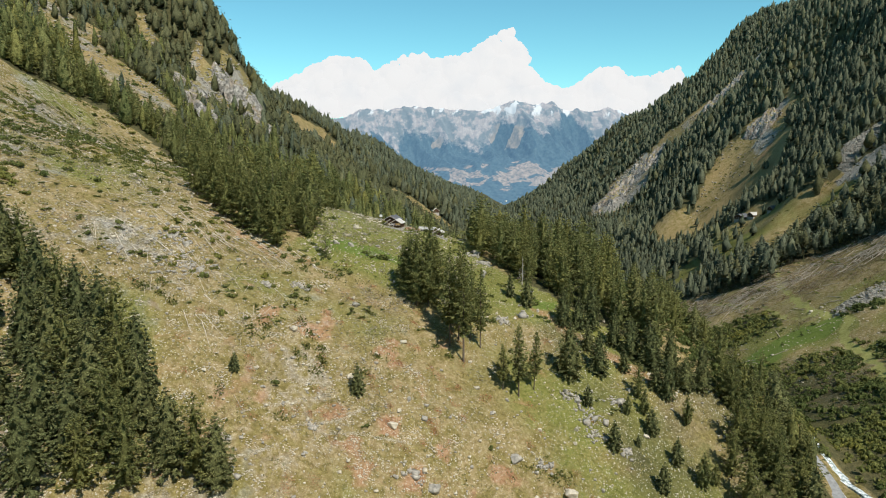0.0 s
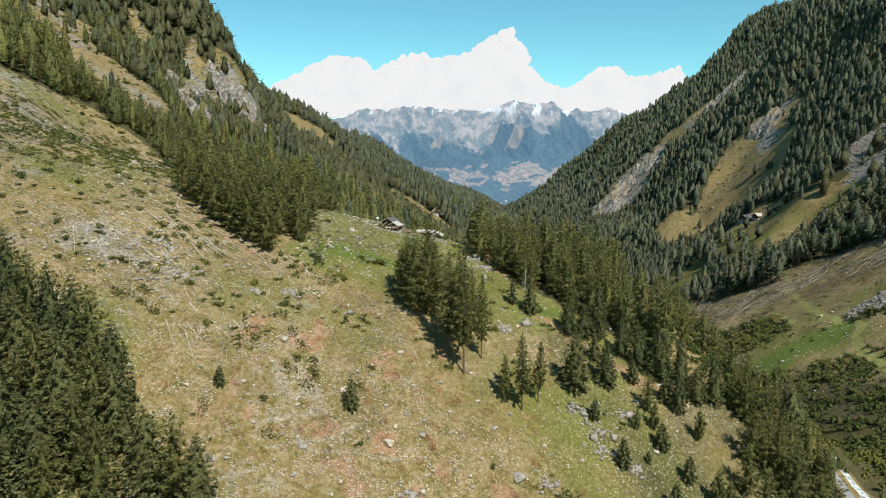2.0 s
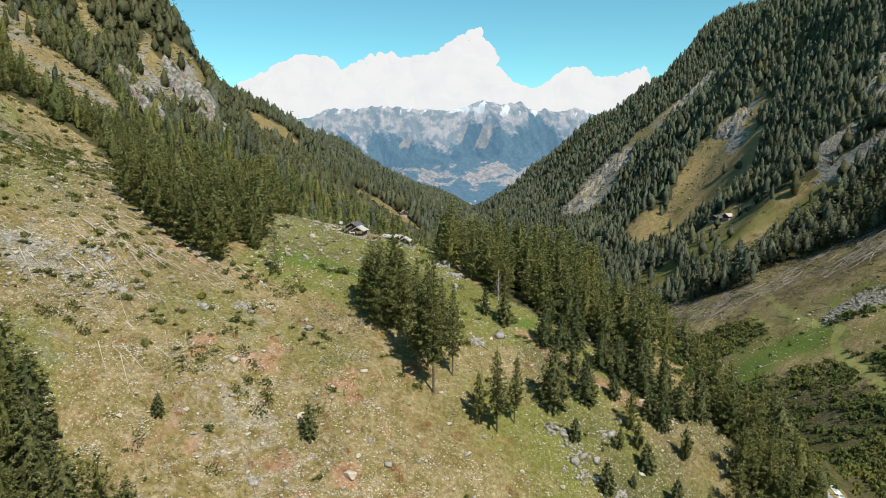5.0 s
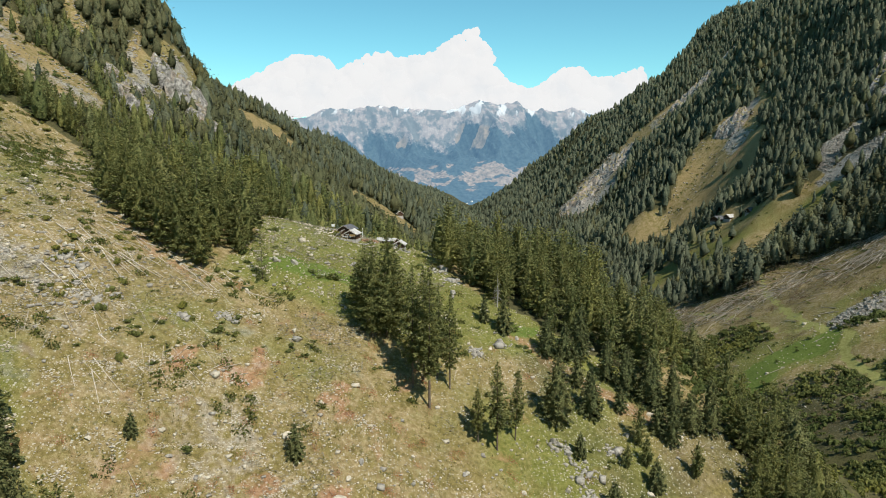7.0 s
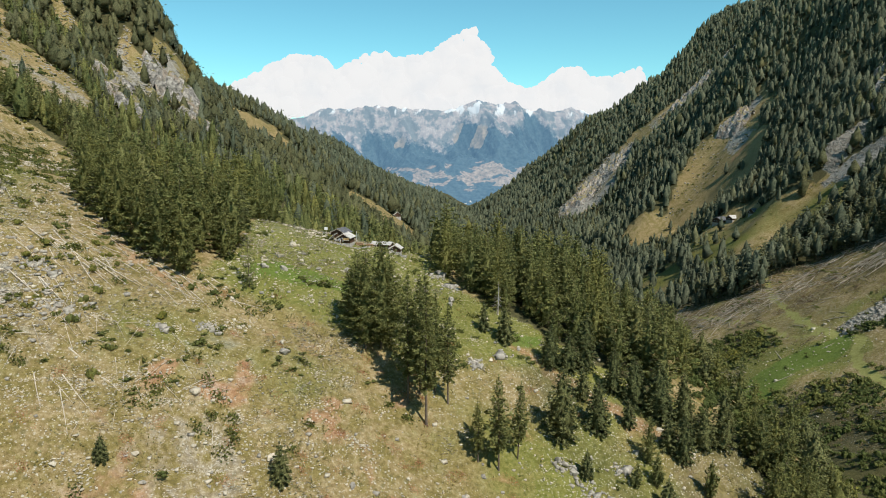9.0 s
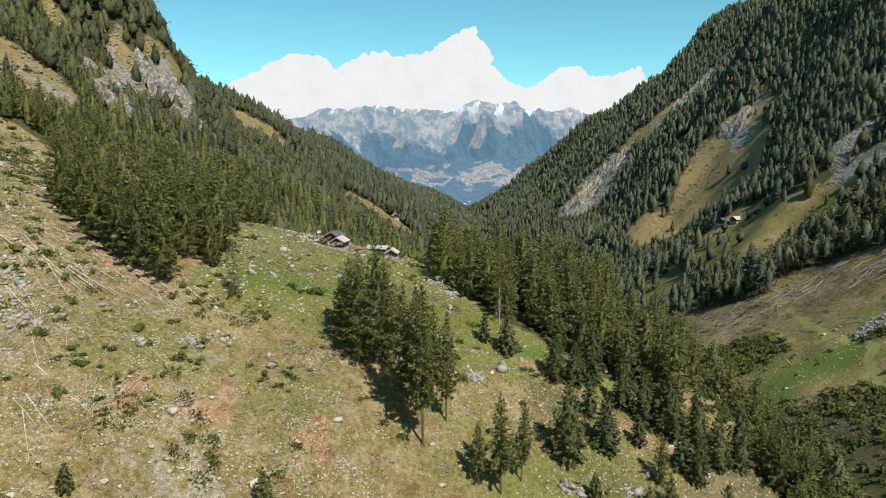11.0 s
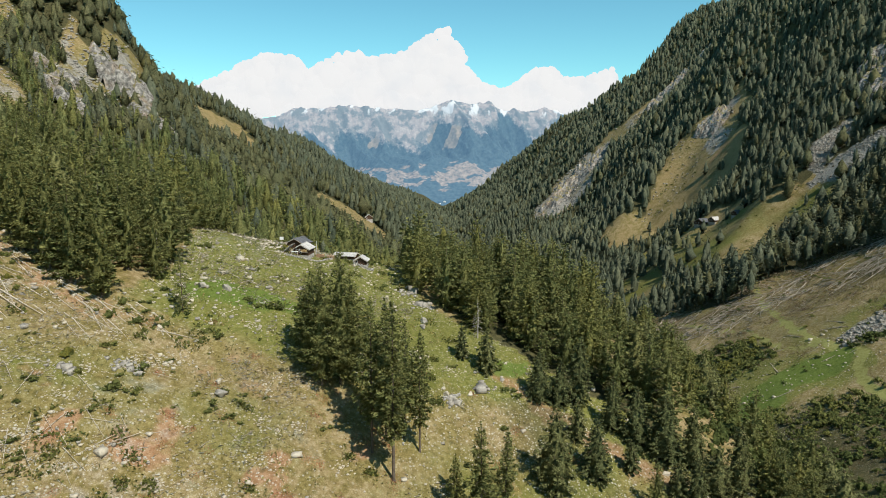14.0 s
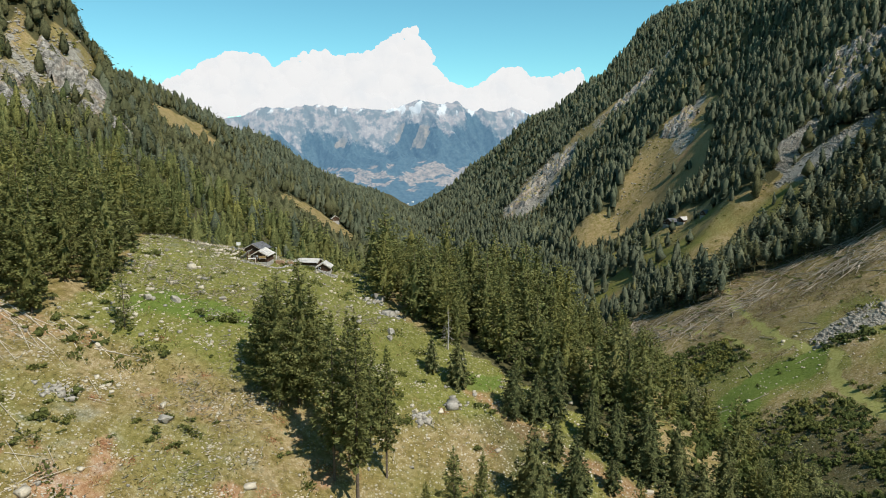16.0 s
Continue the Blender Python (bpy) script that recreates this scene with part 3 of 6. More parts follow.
def plant(kind, x, y, height, label, group):
    """A tree of that height on the ground; the first of each shape is built, the rest are copies."""
    band = 7.0 if height < 9.5 else 16.0 if height < 21 else 26.0
    key = (kind, band, int(GEN.integers(0, 3)))
    base = (x, y, float(land(x, y)))
    m = Matrix.Translation(base) @ pose(0, 0, 0, GEN.normal(0, 1.2), GEN.normal(0, 1.2), GEN.uniform(0, 360))
    s = height / band
    if key not in KINDS:
        KINDS[key] = tree_kind(kind, 100 + 10 * len(KINDS), band)
        t = KINDS[key]
    else:
        t = copy_thing(KINDS[key], m)
    w = s * GEN.uniform(0.88, 1.14) * (1.1 if "spruce" in kind and height < 12 else 1.0)
    t.matrix_basis = m @ Matrix.Diagonal((w, w, s, 1))
    return tagged(t, label, "tree", group)


def plant_all(kind, rows, label, group):
    for x, y, h in rows:
        plant(kind, x, y, h, label, group)


CLUMP = [(-7.3, 185.5, 22.5), (-2.6, 190.6, 18.5), (-11, 194, 13), (-4.1, 187, 25), (-8.8, 190.5, 18)]
TALL = [(5.3, 170.4, 30.5), (1.8, 174.5, 26.5), (10, 177, 21.5), (7.4, 179.3, 21), (4.2, 177.5, 25)]
SCATTERED = [(19.2, 165.7, 19), (23.5, 169.3, 16), (15.2, 166, 12), (63.4, 155.7, 9), (64.1, 170.8, 8), (52.4, 175.2, 10), (66.7, 157.2, 6),
             (52.8, 170.7, 7), (47.8, 169, 5.4)]
SPRUCES = [(25.3, 201.4, 9.4), (20.5, 204.1, 7.2), (33.7, 175.6, 15.8), (42.7, 179.9, 11.8), (41.1, 187.5, 8.2), (35.3, 196.4, 10.2), (39.9, 196.6, 9.6),
           (49.6, 192.7, 10.8), (50.6, 183.4, 6.4), (37.3, 168, 5.5), (42, 158.3, 7.1), (53.5, 166.3, 7.1), (57.9, 159.7, 6.8), (52.5, 152, 7.1),
           (60.8, 177.5, 11.1), (67.1, 182.4, 9.8), (58.2, 179.3, 8), (44.1, 198.5, 13.8), (54.1, 190.8, 11.7), (59, 187.6, 14), (64.5, 187.1, 13), (72.3, 183.7, 14)]
NEAR_WOOD = [(-92.6, 142.9, 18), (-89.3, 142.4, 17), (-84.1, 139.4, 17), (-79.3, 137.6, 17), (-75.3, 137.2, 17), (-70.2, 135.5, 18), (-65.5, 134.1, 19),
             (-60.8, 131.2, 17), (-98.5, 145.2, 18), (-81, 127.7, 18), (-76.5, 128.9, 17), (-71.3, 125.1, 18), (-67.2, 124.7, 19), (-61.7, 125.3, 19),
             (-58.2, 125.6, 16), (-72.6, 117.4, 18), (-61.5, 118.6, 18), (-51.4, 120.9, 16), (-46.5, 121.2, 17), (-43.2, 121.4, 14), (-66.8, 115.5, 17),
             (-56.7, 115.3, 18), (-71.2, 109.4, 18), (-63.7, 112.4, 14), (-90.4, 129.7, 18), (-80.8, 116.8, 18), (-97.9, 136.8, 17), (-89.4, 121.6, 18)]
BELT = [(-47.2, 191.9, 17), (-53.2, 193.7, 17.7), (-58, 196.7, 18.7), (-63.4, 198.6, 18.8), (-68.6, 204.8, 19), (-75.1, 209, 18), (-41.8, 205.3, 12.5),
        (-44, 212.1, 12.3), (-46.8, 204.6, 15.3), (-53.9, 202.8, 19), (-63, 208.6, 19), (-49.5, 209.5, 16.5)]
STREAM_SIDE = [(80.2, 181.2, 14), (84.4, 179.6, 15), (87.7, 176.7, 13), (95, 178.6, 12), (76.6, 168.5, 15), (81.2, 165.6, 17), (95.4, 170, 12), (80.3, 185.3, 12),
               (83.8, 161.4, 16), (73.2, 153.1, 16), (88.7, 159.5, 13), (73, 147.4, 14), (81.1, 152.1, 15), (72.2, 160.6, 13)]
plant_all("larch", CLUMP, "tall green larch in a loose clump on the open slope", "larch clump on the slope")
plant_all("tall_larch", TALL, "tall larch with a bare lower trunk on the slope", "larch clump on the slope")
plant_all("tall_larch", SCATTERED[:3], "sparse feathery larch on dry grass", "scattered larches")
plant_all("larch", SCATTERED[3:], "young feathery larch on dry grass", "scattered larches")
plant("bare_larch", -33.9, 195.2, 12, "sparse half-bare larch on the meadow edge", "scattered larches")
plant_all("spruce", SPRUCES, "dark dense conifer on stony grass", "conifers on the slope")
plant("spruce", -42.4, 226.6, 11.5, "dense blue-green spruce at the meadow edge", "conifers on the slope")
plant_all("spruce", [(-45.4, 143.1, 4.5), (-19.5, 149.5, 7.2), (48.9, 161.7, 3)], "small lone conifer on the dry slope", "lone young conifers")
for k, row in enumerate(NEAR_WOOD):
    plant_all("larch" if k % 5 in (1, 3) else "spruce", [row], "green larch in the steep near wood" if k % 5 in (1, 3) else "tall dark spruce in the steep near wood", "near wood")
plant_all("larch", BELT, "green larch at the edge of the wood", "wood edge")
plant_all("larch", STREAM_SIDE, "larch on the bank over the stream", "stream-side trees")
bank = np.random.default_rng(17)
for a in np.arange(66, 116, 6.2):
    for b in np.arange(150, 268, 6.8):
        x, y = a + bank.normal(0, 1.6), b + bank.normal(0, 1.8)
        if bank.random() < 0.62 and (y > 188 or x > 74 + 0.3 * max(0, 180 - y)) and x < 99 + 0.12 * (y - 180) and not (y < 200 and x < 78):
            dark = bank.random() < 0.35
            plant("wood_spruce" if dark else "wood_larch", float(x), float(y), float(bank.triangular(6, 11, 16)),
                  "dark conifer on the bushy bank over the stream" if dark else "green larch on the bushy bank over the stream", "stream-side trees")


def forest_places(x0, x1, y0, y1, step, seed):
    gen = np.random.default_rng(seed)
    gx, gy = np.meshgrid(np.arange(x0, x1, step), np.arange(y0, y1, step))
    x = gx.ravel() + gen.uniform(-0.48, 0.48, gx.size) * step
    y = gy.ravel() + gen.uniform(-0.48, 0.48, gx.size) * step
    lone = (gen.random(x.size) < 0.08) & (ragged(x, y, PASTURE) | ragged(x, y, GLADE) | ragged(x, y, CRAG) | ragged(x, y, GULLY) | ragged(x, y, ALP) & (y < 690))
    keep = ((wooded(x, y) > 0.55) | lone) & (x > -0.72 * y - 90) & (x < 0.70 * y + 40)
    keep &= rough(x, y, 45, 3, 61) * np.where((x < 60) & (y < 430), 0.3, 0.5) + gen.random(x.size) * 0.9 > -0.5
    return x[keep], y[keep], gen


def larch_share(x, y):
    """Larches stand in the belt over the open slope and along the spur; darker trees higher up and on the shaded side."""
    left = smooth(90, 40, x) * np.maximum(smooth(420, 300, y), 0.85 * smooth(720, 560, y + 0.6 * x))
    return np.clip(0.05 + 0.8 * left + 0.3 * smooth(620, 400, y) * smooth(60, 140, x) + 0.2 * smooth(430, 330, y) * smooth(140, 60, x) + 0.2 * rough(x, y, 90, 2, 88) * smooth(800, 500, y), 0.01, 0.95)


# single trees of the woods next to the open slope
px, py, gen = forest_places(-190, 110, 170, 262, 5.2, 5)
order = np.argsort(np.hypot(px - 5, py - 190))[:170]
for x, y in zip(px[order], py[order]):
    if min(math.hypot(x - a, y - b) for a, b, _ in BELT + SPRUCES + STREAM_SIDE) > 3:
        larch = gen.random() < larch_share(x, y)
        plant("wood_larch" if larch else "wood_spruce", float(x), float(y), float(gen.triangular(7, 15, 21)),
              "green larch in the mixed mountain wood" if larch else "dark conifer in the mixed mountain wood", "mixed wood")
# the belt of larches along the upper edge of the open slope
edge = [(-185, 291), (-175, 291), (-166, 300), (-155, 308), (-133, 310), (-116, 302), (-100, 270), (-88, 244)]
for (ax, ay), (bx, by) in zip(edge, edge[1:]):
    for k in range(int(math.hypot(bx - ax, by - ay) / 4.6)):
        for row in range(3):
            s = (k + gen.random()) * 4.6 / math.hypot(bx - ax, by - ay)
            x, y = ax + (bx - ax) * s + gen.normal(0, 1.2) + row * 2.5, ay + (by - ay) * s + 2 + row * 6.5 + gen.normal(0, 1.2)
            plant("wood_larch" if gen.random() < 0.75 else "wood_spruce", float(x), float(y), float(gen.triangular(6, 13, 19)), "green larch along the upper edge of the open slope", "upper larch belt")
single = set(map(int, order))
rest = [i for i in range(len(px)) if i not in single]


def forest(name, x, y, gen, kind, n, label, hmin, hmax, tiers, bare):
    """Many trees as one mesh."""
    if not len(x):
        return
    _, ratio, start, power, size, droop = SHAPES[kind]
    shapes = []
    for k in range(14):
        h, r = 15.0, 15.0 * ratio * gen.uniform(1.1, 1.65)
        bend = gen.uniform(0.75, 1.5)
        low = max(start, bare * gen.uniform(0.7, 1.2))
        pieces = [body(gen, h * (0.9 if n else 1.0), r * (0.48 if n > 50 else 0.66 if n else 0.95), low, power, *tiers, bend)]
        if n:
            pieces.append(kites(cards(gen, n, h, r * 1.05, low, power, 1.5 if n < 20 else 0.95 if n < 50 else 0.9 if n < 70 else 0.85 if n < 100 else 0.62, droop, 0.0, bend)))
        if bare > 0.1:
            pieces.append(tapered([(0, 0, -0.5), (0, 0, h * 0.6)], [0.2, 0.12], 4))
        shapes.append(gather(pieces))
    z = land(x, y)
    pick = gen.integers(0, 14, len(x))
    height = gen.triangular(hmin * 0.35, hmax * 0.78, hmax * 1.15, len(x)) * (0.9 + 0.25 * rough(x, y, 60, 2, 33))
    ang = gen.uniform(0, 6.283, len(x))
    verts, quads, tints, base = [], [], [], 0
    for k, (v, q) in enumerate(shapes):
        sel = np.where(pick == k)[0]
        if not len(sel):
            continue
        c, s = np.cos(ang[sel])[:, None], np.sin(ang[sel])[:, None]
        f = (height[sel] / 15.0)[:, None]
        w = f * gen.uniform(0.85, 1.2, (len(sel), 1))
        vx = (v[None, :, 0] * c - v[None, :, 1] * s) * w + x[sel][:, None]
        vy = (v[None, :, 0] * s + v[None, :, 1] * c) * w + y[sel][:, None]
        vz = v[None, :, 2] * f + z[sel][:, None] - 0.4
        verts.append(np.stack([vx, vy, vz], 2).reshape(-1, 3))
        quads.append((q[None] + (np.arange(len(sel)) * len(v))[:, None, None] + base).reshape(-1, 4))
        t = np.clip(gen.normal(0.42, 0.2 if n > 50 else 0.12, len(sel)), 0, 1)
        tints.append(np.repeat(t, len(v)))
        base += len(sel) * len(v)
    v, q, t = np.concatenate(verts), np.concatenate(quads), np.concatenate(tints)
    # woods farther off take the needle colours that have haze in them
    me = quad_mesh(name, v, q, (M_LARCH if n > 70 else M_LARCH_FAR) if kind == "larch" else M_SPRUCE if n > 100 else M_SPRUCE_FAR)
    add_colour(me, "tint", t, 0 * t, 0 * t)
    tagged(new(name, me), label, "forest", kind="stuff")


def wood_zone(x, y, gen, n, what, tiers, hmin=10, hmax=18, bare=0.0):
    is_larch = gen.random(len(x)) < larch_share(x, y)
    forest("larch_wood", x[is_larch], y[is_larch], gen, "larch", n, "green larches " + what, hmin, hmax, tiers, bare)
    forest("conifer_wood", x[~is_larch], y[~is_larch], gen, "spruce", n, "dark conifers " + what, hmin, hmax, tiers, bare)


wood_zone(px[rest], py[rest], gen, 135, "on the slope beside the shoulder", (6, 5))
x, y, gen = forest_places(-270, 110, 262, 430, 5.9, 11)
wood_zone(x, y, gen, 84, "of the valley wood", (6, 4))
x, y, gen = forest_places(110, 350, 262, 430, 4.9, 21)
keep = ((x < 262) | (y > 390)) & ((x > 142) | (y > 335))
wood_zone(x[keep], y[keep], gen, 62, "over bare trunks beside the cleared slope", (6, 3), 12, 21, bare=0.36)
x, y, gen = forest_places(-260, -105, 385, 560, 4.6, 22)
wood_zone(x, y, gen, 44, "on the rocky spur", (5, 4))
x, y, gen = forest_places(-300, 520, 430, 700, 5.5, 12)
keep = ((x > -105) | ((y > 560) & (x > -222))) & ((x < 450) | (y > 610))
wood_zone(x[keep], y[keep], gen, 38, "on the steep valley sides", (5, 4))
x, y, gen = forest_places(-200, 620, 700, 1300, 6.3, 13)
wood_zone(x, y, gen, 9, "on the distant valley sides", (5, 3), 11, 19)
x, y, gen = forest_places(-180, 640, 1300, 2300, 11.0, 14)
wood_zone(x, y, gen, 0, "far down the valley", (5, 3), 13, 20)
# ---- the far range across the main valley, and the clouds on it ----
# haze of distance is put in as an even glow of the surface
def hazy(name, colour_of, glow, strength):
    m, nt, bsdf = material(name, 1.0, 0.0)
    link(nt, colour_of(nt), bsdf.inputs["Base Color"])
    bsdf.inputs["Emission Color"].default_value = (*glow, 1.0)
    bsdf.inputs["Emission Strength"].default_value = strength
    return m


def range_height(u, v):
    """u: across, v: 0 at the foot to 1 at the crest."""
    crest = np.interp(u, (-1100, -900, -750, -543, -203, 60, 362, 663, 965, 1304, 1500), (90, 160, 235, 296, 345, 330, 330, 318, 290, 250, 235)) + 16 * rough(u, 0 * u, 240, 5, 3)
    base = -345
    wu, wv = u + 90 * grain(u, v * 800, 330, 51), v * 800 + 90 * grain(u, v * 800, 330, 52)
    ridge = sum(np.abs(grain(wu + 0.8 * wv + 37 * o, 0.5 * wv - 0.2 * wu, 360 / 2 ** o, 17 + o)) / 1.9 ** o for o in range(6))
    prof = 0.1 * smooth(0.02, 0.2, v) + 0.15 * smooth(0.2, 0.45, v) + 0.75 * smooth(0.35, 1.05, v)
    cut = 0.3 * smooth(0.25, 0.6, v) + 0.7 * smooth(0.5, 0.85, v)
    return base + (crest - base) * prof - 190 * ridge * cut * (1 - 0.75 * smooth(0.85, 1, v)) + 6 * rough(u, v * 900, 40, 4, 8)


def build_range():
    us, vs = np.linspace(-1100, 1500, 470), np.linspace(0, 1.08, 170)
    gu, gv = np.meshgrid(us, vs)
    u, v = gu.ravel(), gv.ravel()
    y = 3550 + 1000 * v
    z = np.where(v > 1, range_height(u, np.minimum(v, 1.0)) - (v - 1) * 500, range_height(u, v))
    nx, ny = len(us), len(vs)
    i = (np.arange(ny - 1)[:, None] * nx + np.arange(nx - 1)[None]).ravel()
    wander = rough(u, v * 900, 260, 6, 61)
    spurs = rough(u + 0.9 * v * 900, 0.3 * v * 900, 130, 6, 62)
    bare = smooth(40, 270, z + 75 * wander + 120 * spurs + 60 * smooth(-250, -620, u))
    snow = smooth(0.05, 0.6, rough(u - 0.5 * v * 900, 0.8 * v * 900, 45, 5, 71)) * smooth(150, 260, z) * (0.75 + 0.25 * smooth(500, 900, u))
    alp = smooth(0.5, 0.6, rough(u, 2.2 * v * 900, 210, 4, 67)) * smooth(-40, 40, z) * smooth(200, 120, z)
    field = smooth(-225, -200, z + 34 * wander) * smooth(-80, -105, z + 34 * wander) * smooth(-0.3, 0.1, rough(u, 2.6 * v * 900, 90, 6, 63))
    field = np.maximum(field, smooth(-300, -320, z) * 0.8)

    def colour(nt):
        kind = attribute(nt, "cover")
        f, g = noise_node(nt, 0.05, 8, 0.62), noise_node(nt, 0.013, 9, 0.66)
        # woods tinted blue, so part of the haze sits in their colour
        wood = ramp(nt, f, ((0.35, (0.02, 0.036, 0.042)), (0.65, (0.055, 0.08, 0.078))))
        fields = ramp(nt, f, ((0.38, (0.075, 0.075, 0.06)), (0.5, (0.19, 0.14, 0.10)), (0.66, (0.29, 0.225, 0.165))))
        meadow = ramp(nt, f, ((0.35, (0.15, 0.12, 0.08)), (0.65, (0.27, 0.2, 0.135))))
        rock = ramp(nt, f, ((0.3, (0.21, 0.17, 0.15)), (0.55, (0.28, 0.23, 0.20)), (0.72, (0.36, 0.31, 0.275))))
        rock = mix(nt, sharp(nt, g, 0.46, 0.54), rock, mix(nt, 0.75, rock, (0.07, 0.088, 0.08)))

        def frayed(z, spread):
            s = nt.nodes.new("ShaderNodeMath")
            s.operation = "MULTIPLY_ADD"
            link(nt, f, s.inputs[0])
            s.inputs[1].default_value = spread
            link(nt, z, s.inputs[2])
            return sharp(nt, s.outputs[0], 0.5 + 0.5 * spread - 0.15, 0.5 + 0.5 * spread + 0.15)

        c = mix(nt, frayed(kind[1], 1.2), wood, fields)
        c = mix(nt, frayed(kind[2], 0.8), c, meadow)
        c = mix(nt, frayed(kind[0], 0.9), c, rock)
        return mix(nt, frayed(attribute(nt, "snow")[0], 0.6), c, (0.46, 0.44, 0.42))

    # blue emission stands in for the air between here and the range
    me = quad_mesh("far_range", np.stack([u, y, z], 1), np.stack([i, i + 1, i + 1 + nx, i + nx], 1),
                   hazy("far_mountain_haze_glow", colour, (0.225, 0.45, 0.72), 0.32))
    me.polygons.foreach_set("use_smooth", np.ones(len(me.polygons), bool))
    add_colour(me, "cover", bare, field, alp)
    add_colour(me, "snow", snow, snow, snow)
    tagged(new("backdrop", me), "hazy blue mountain range with rocky crest and valley fields", "mountain", kind="structure")


build_range()


def ball(k):
    """A rounded cube of k by k faces a side: places on the unit sphere and quads."""
    v, q = [], []
    t = np.linspace(-1, 1, k + 1)
    for ax in range(3):
        for sign in (-1.0, 1.0):
            b = len(v)
            for i in range(k + 1):
                for j in range(k + 1):
                    p = [t[i], t[j]]
                    p.insert(ax, sign)
                    v.append(p)
            for i in range(k):
                for j in range(k):
                    c = b + i * (k + 1) + j
                    q.append((c, c + 1, c + k + 2, c + k + 1))
    v = np.array(v)
    return v / np.linalg.norm(v, axis=1, keepdims=True), np.array(q)


def cloud(name, lumps, label):
    """A heap of billows, each an uneven rounded lump."""
    pieces = []
    for x, y, z, r in lumps:
        v, q = BALL if r > 27 else SMALL_BALL
        w = v * (1, 0.5, 1)
        k = 1 + 0.2 * grain(w[:, 0] * 1.6 + x, w[:, 2] * 1.6 + z, 1.0, 2) + 0.14 * grain(w[:, 0] * 4 + x, w[:, 2] * 4 + z, 1.0, 3)
        pieces.append((w * (k * r)[:, None] + (x, y, z), q))
    v, q = gather(pieces)
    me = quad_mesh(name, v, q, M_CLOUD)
    me.polygons.foreach_set("use_smooth", np.ones(len(me.polygons), bool))
    tagged(new(name, me), label, "cloud", kind="structure")


BALL, SMALL_BALL = ball(4), ball(2)
# sunlit white is put in as emission over a near-black base, softly greyed by noise
m, nt, bsdf = material("cloud_glow_white", 1.0, 0.0)
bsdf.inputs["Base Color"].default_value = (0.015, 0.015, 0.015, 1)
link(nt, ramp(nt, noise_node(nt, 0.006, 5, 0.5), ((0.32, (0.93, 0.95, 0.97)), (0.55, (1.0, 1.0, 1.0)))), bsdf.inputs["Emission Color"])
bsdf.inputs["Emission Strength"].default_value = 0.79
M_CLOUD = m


def cloud_bank():
    gen = np.random.default_rng(31)
    # the bank's upper outline: place across, height of the top
    cx = [-1250, -1093, -920, -746, -555, -458, -362, -227, -54, 177, 312, 427, 485, 515, 590, 678, 832, 947, 1063, 1159, 1255, 1409, 1602]
    tops = [350, 435, 530, 616, 608, 512, 570, 640, 597, 640, 735, 795, 790, 690, 530, 435, 404, 435, 543, 550, 473, 493, 560]
    order = np.argsort(cx)
    cx, tops = np.array(cx, float)[order], np.array(tops, float)[order]
    lumps = []
    for k in range(210):
        x = gen.uniform(-1240, 1590)
        top = float(np.interp(x, cx, tops))
        r = gen.uniform(35, 95)
        z = 260 + (top - 260 - r) * gen.random()
        lumps.append((x, 4690 + gen.uniform(-20, 30), z, r))
    for k in range(170):
        x = -1200 + 2760 * (k + gen.random()) / 170
        top = float(np.interp(x, cx, tops))
        lumps.append((x, 4715, min(top - 85, gen.uniform(250, 500)), gen.uniform(60, 90)))
    lumps += [(-690, 4700, 560, 62), (-130, 4700, 575, 52), (505, 4700, 655, 48)]
    lumps += [(-900 + 52 * k, 4712, 300 + 14 * (k % 3), 82) for k in range(45)]
    for k in range(300):
        x = gen.uniform(-1240, 1590)
        top = float(np.interp(x, cx, tops))
        r = gen.uniform(11, 34)
        lumps.append((x, 4680 + gen.uniform(-25, 25), top - r - gen.exponential(9), r))
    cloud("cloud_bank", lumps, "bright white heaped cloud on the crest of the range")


cloud_bank()
# ---- stones, logs and low growth ----
def part(name, bm, mat, parent, label=""):
    me = bpy.data.meshes.new(name)
    bm.to_mesh(me)
    bm.free()
    me.materials.append(mat)
    o = new(name, me)
    o.parent = parent
    return tagged(o, label) if label else o


def slope_at(x, y, e=1.0):
    return (float(land(x + e, y)) - float(land(x - e, y))) / (2 * e), (float(land(x, y + e)) - float(land(x, y - e))) / (2 * e)


CUBE = np.array([(-1, -1, -1), (1, -1, -1), (1, 1, -1), (-1, 1, -1), (-1, -1, 1), (1, -1, 1), (1, 1, 1), (-1, 1, 1)], float)
CUBE_Q = np.array([(0, 3, 2, 1), (4, 5, 6, 7), (0, 1, 5, 4), (1, 2, 6, 5), (2, 3, 7, 6), (3, 0, 4, 7)])


def stone_field(name, x, y, size, gen, mat, label, flat=0.6):
    """Many loose stones, each an uneven block sunk into the ground."""
    n = len(x)
    v = CUBE[None] * gen.uniform(0.45, 1.0, (n, 8, 3)) * gen.uniform(0.6, 1.25, (n, 1, 3))
    v[:, :, 2] *= flat
    a = gen.uniform(0, 6.283, n)
    c, s = np.cos(a)[:, None], np.sin(a)[:, None]
    half = size[:, None] * 0.5
    vx, vy = (v[:, :, 0] * c - v[:, :, 1] * s) * half + x[:, None], (v[:, :, 0] * s + v[:, :, 1] * c) * half + y[:, None]
    vz = v[:, :, 2] * half + land(x, y)[:, None] + 0.12 * half
    q = CUBE_Q[None] + (np.arange(n) * 8)[:, None, None]
    tagged(new(name, quad_mesh(name, np.stack([vx, vy, vz], 2).reshape(-1, 3), q.reshape(-1, 4), mat)), label, "stones", kind="stuff")


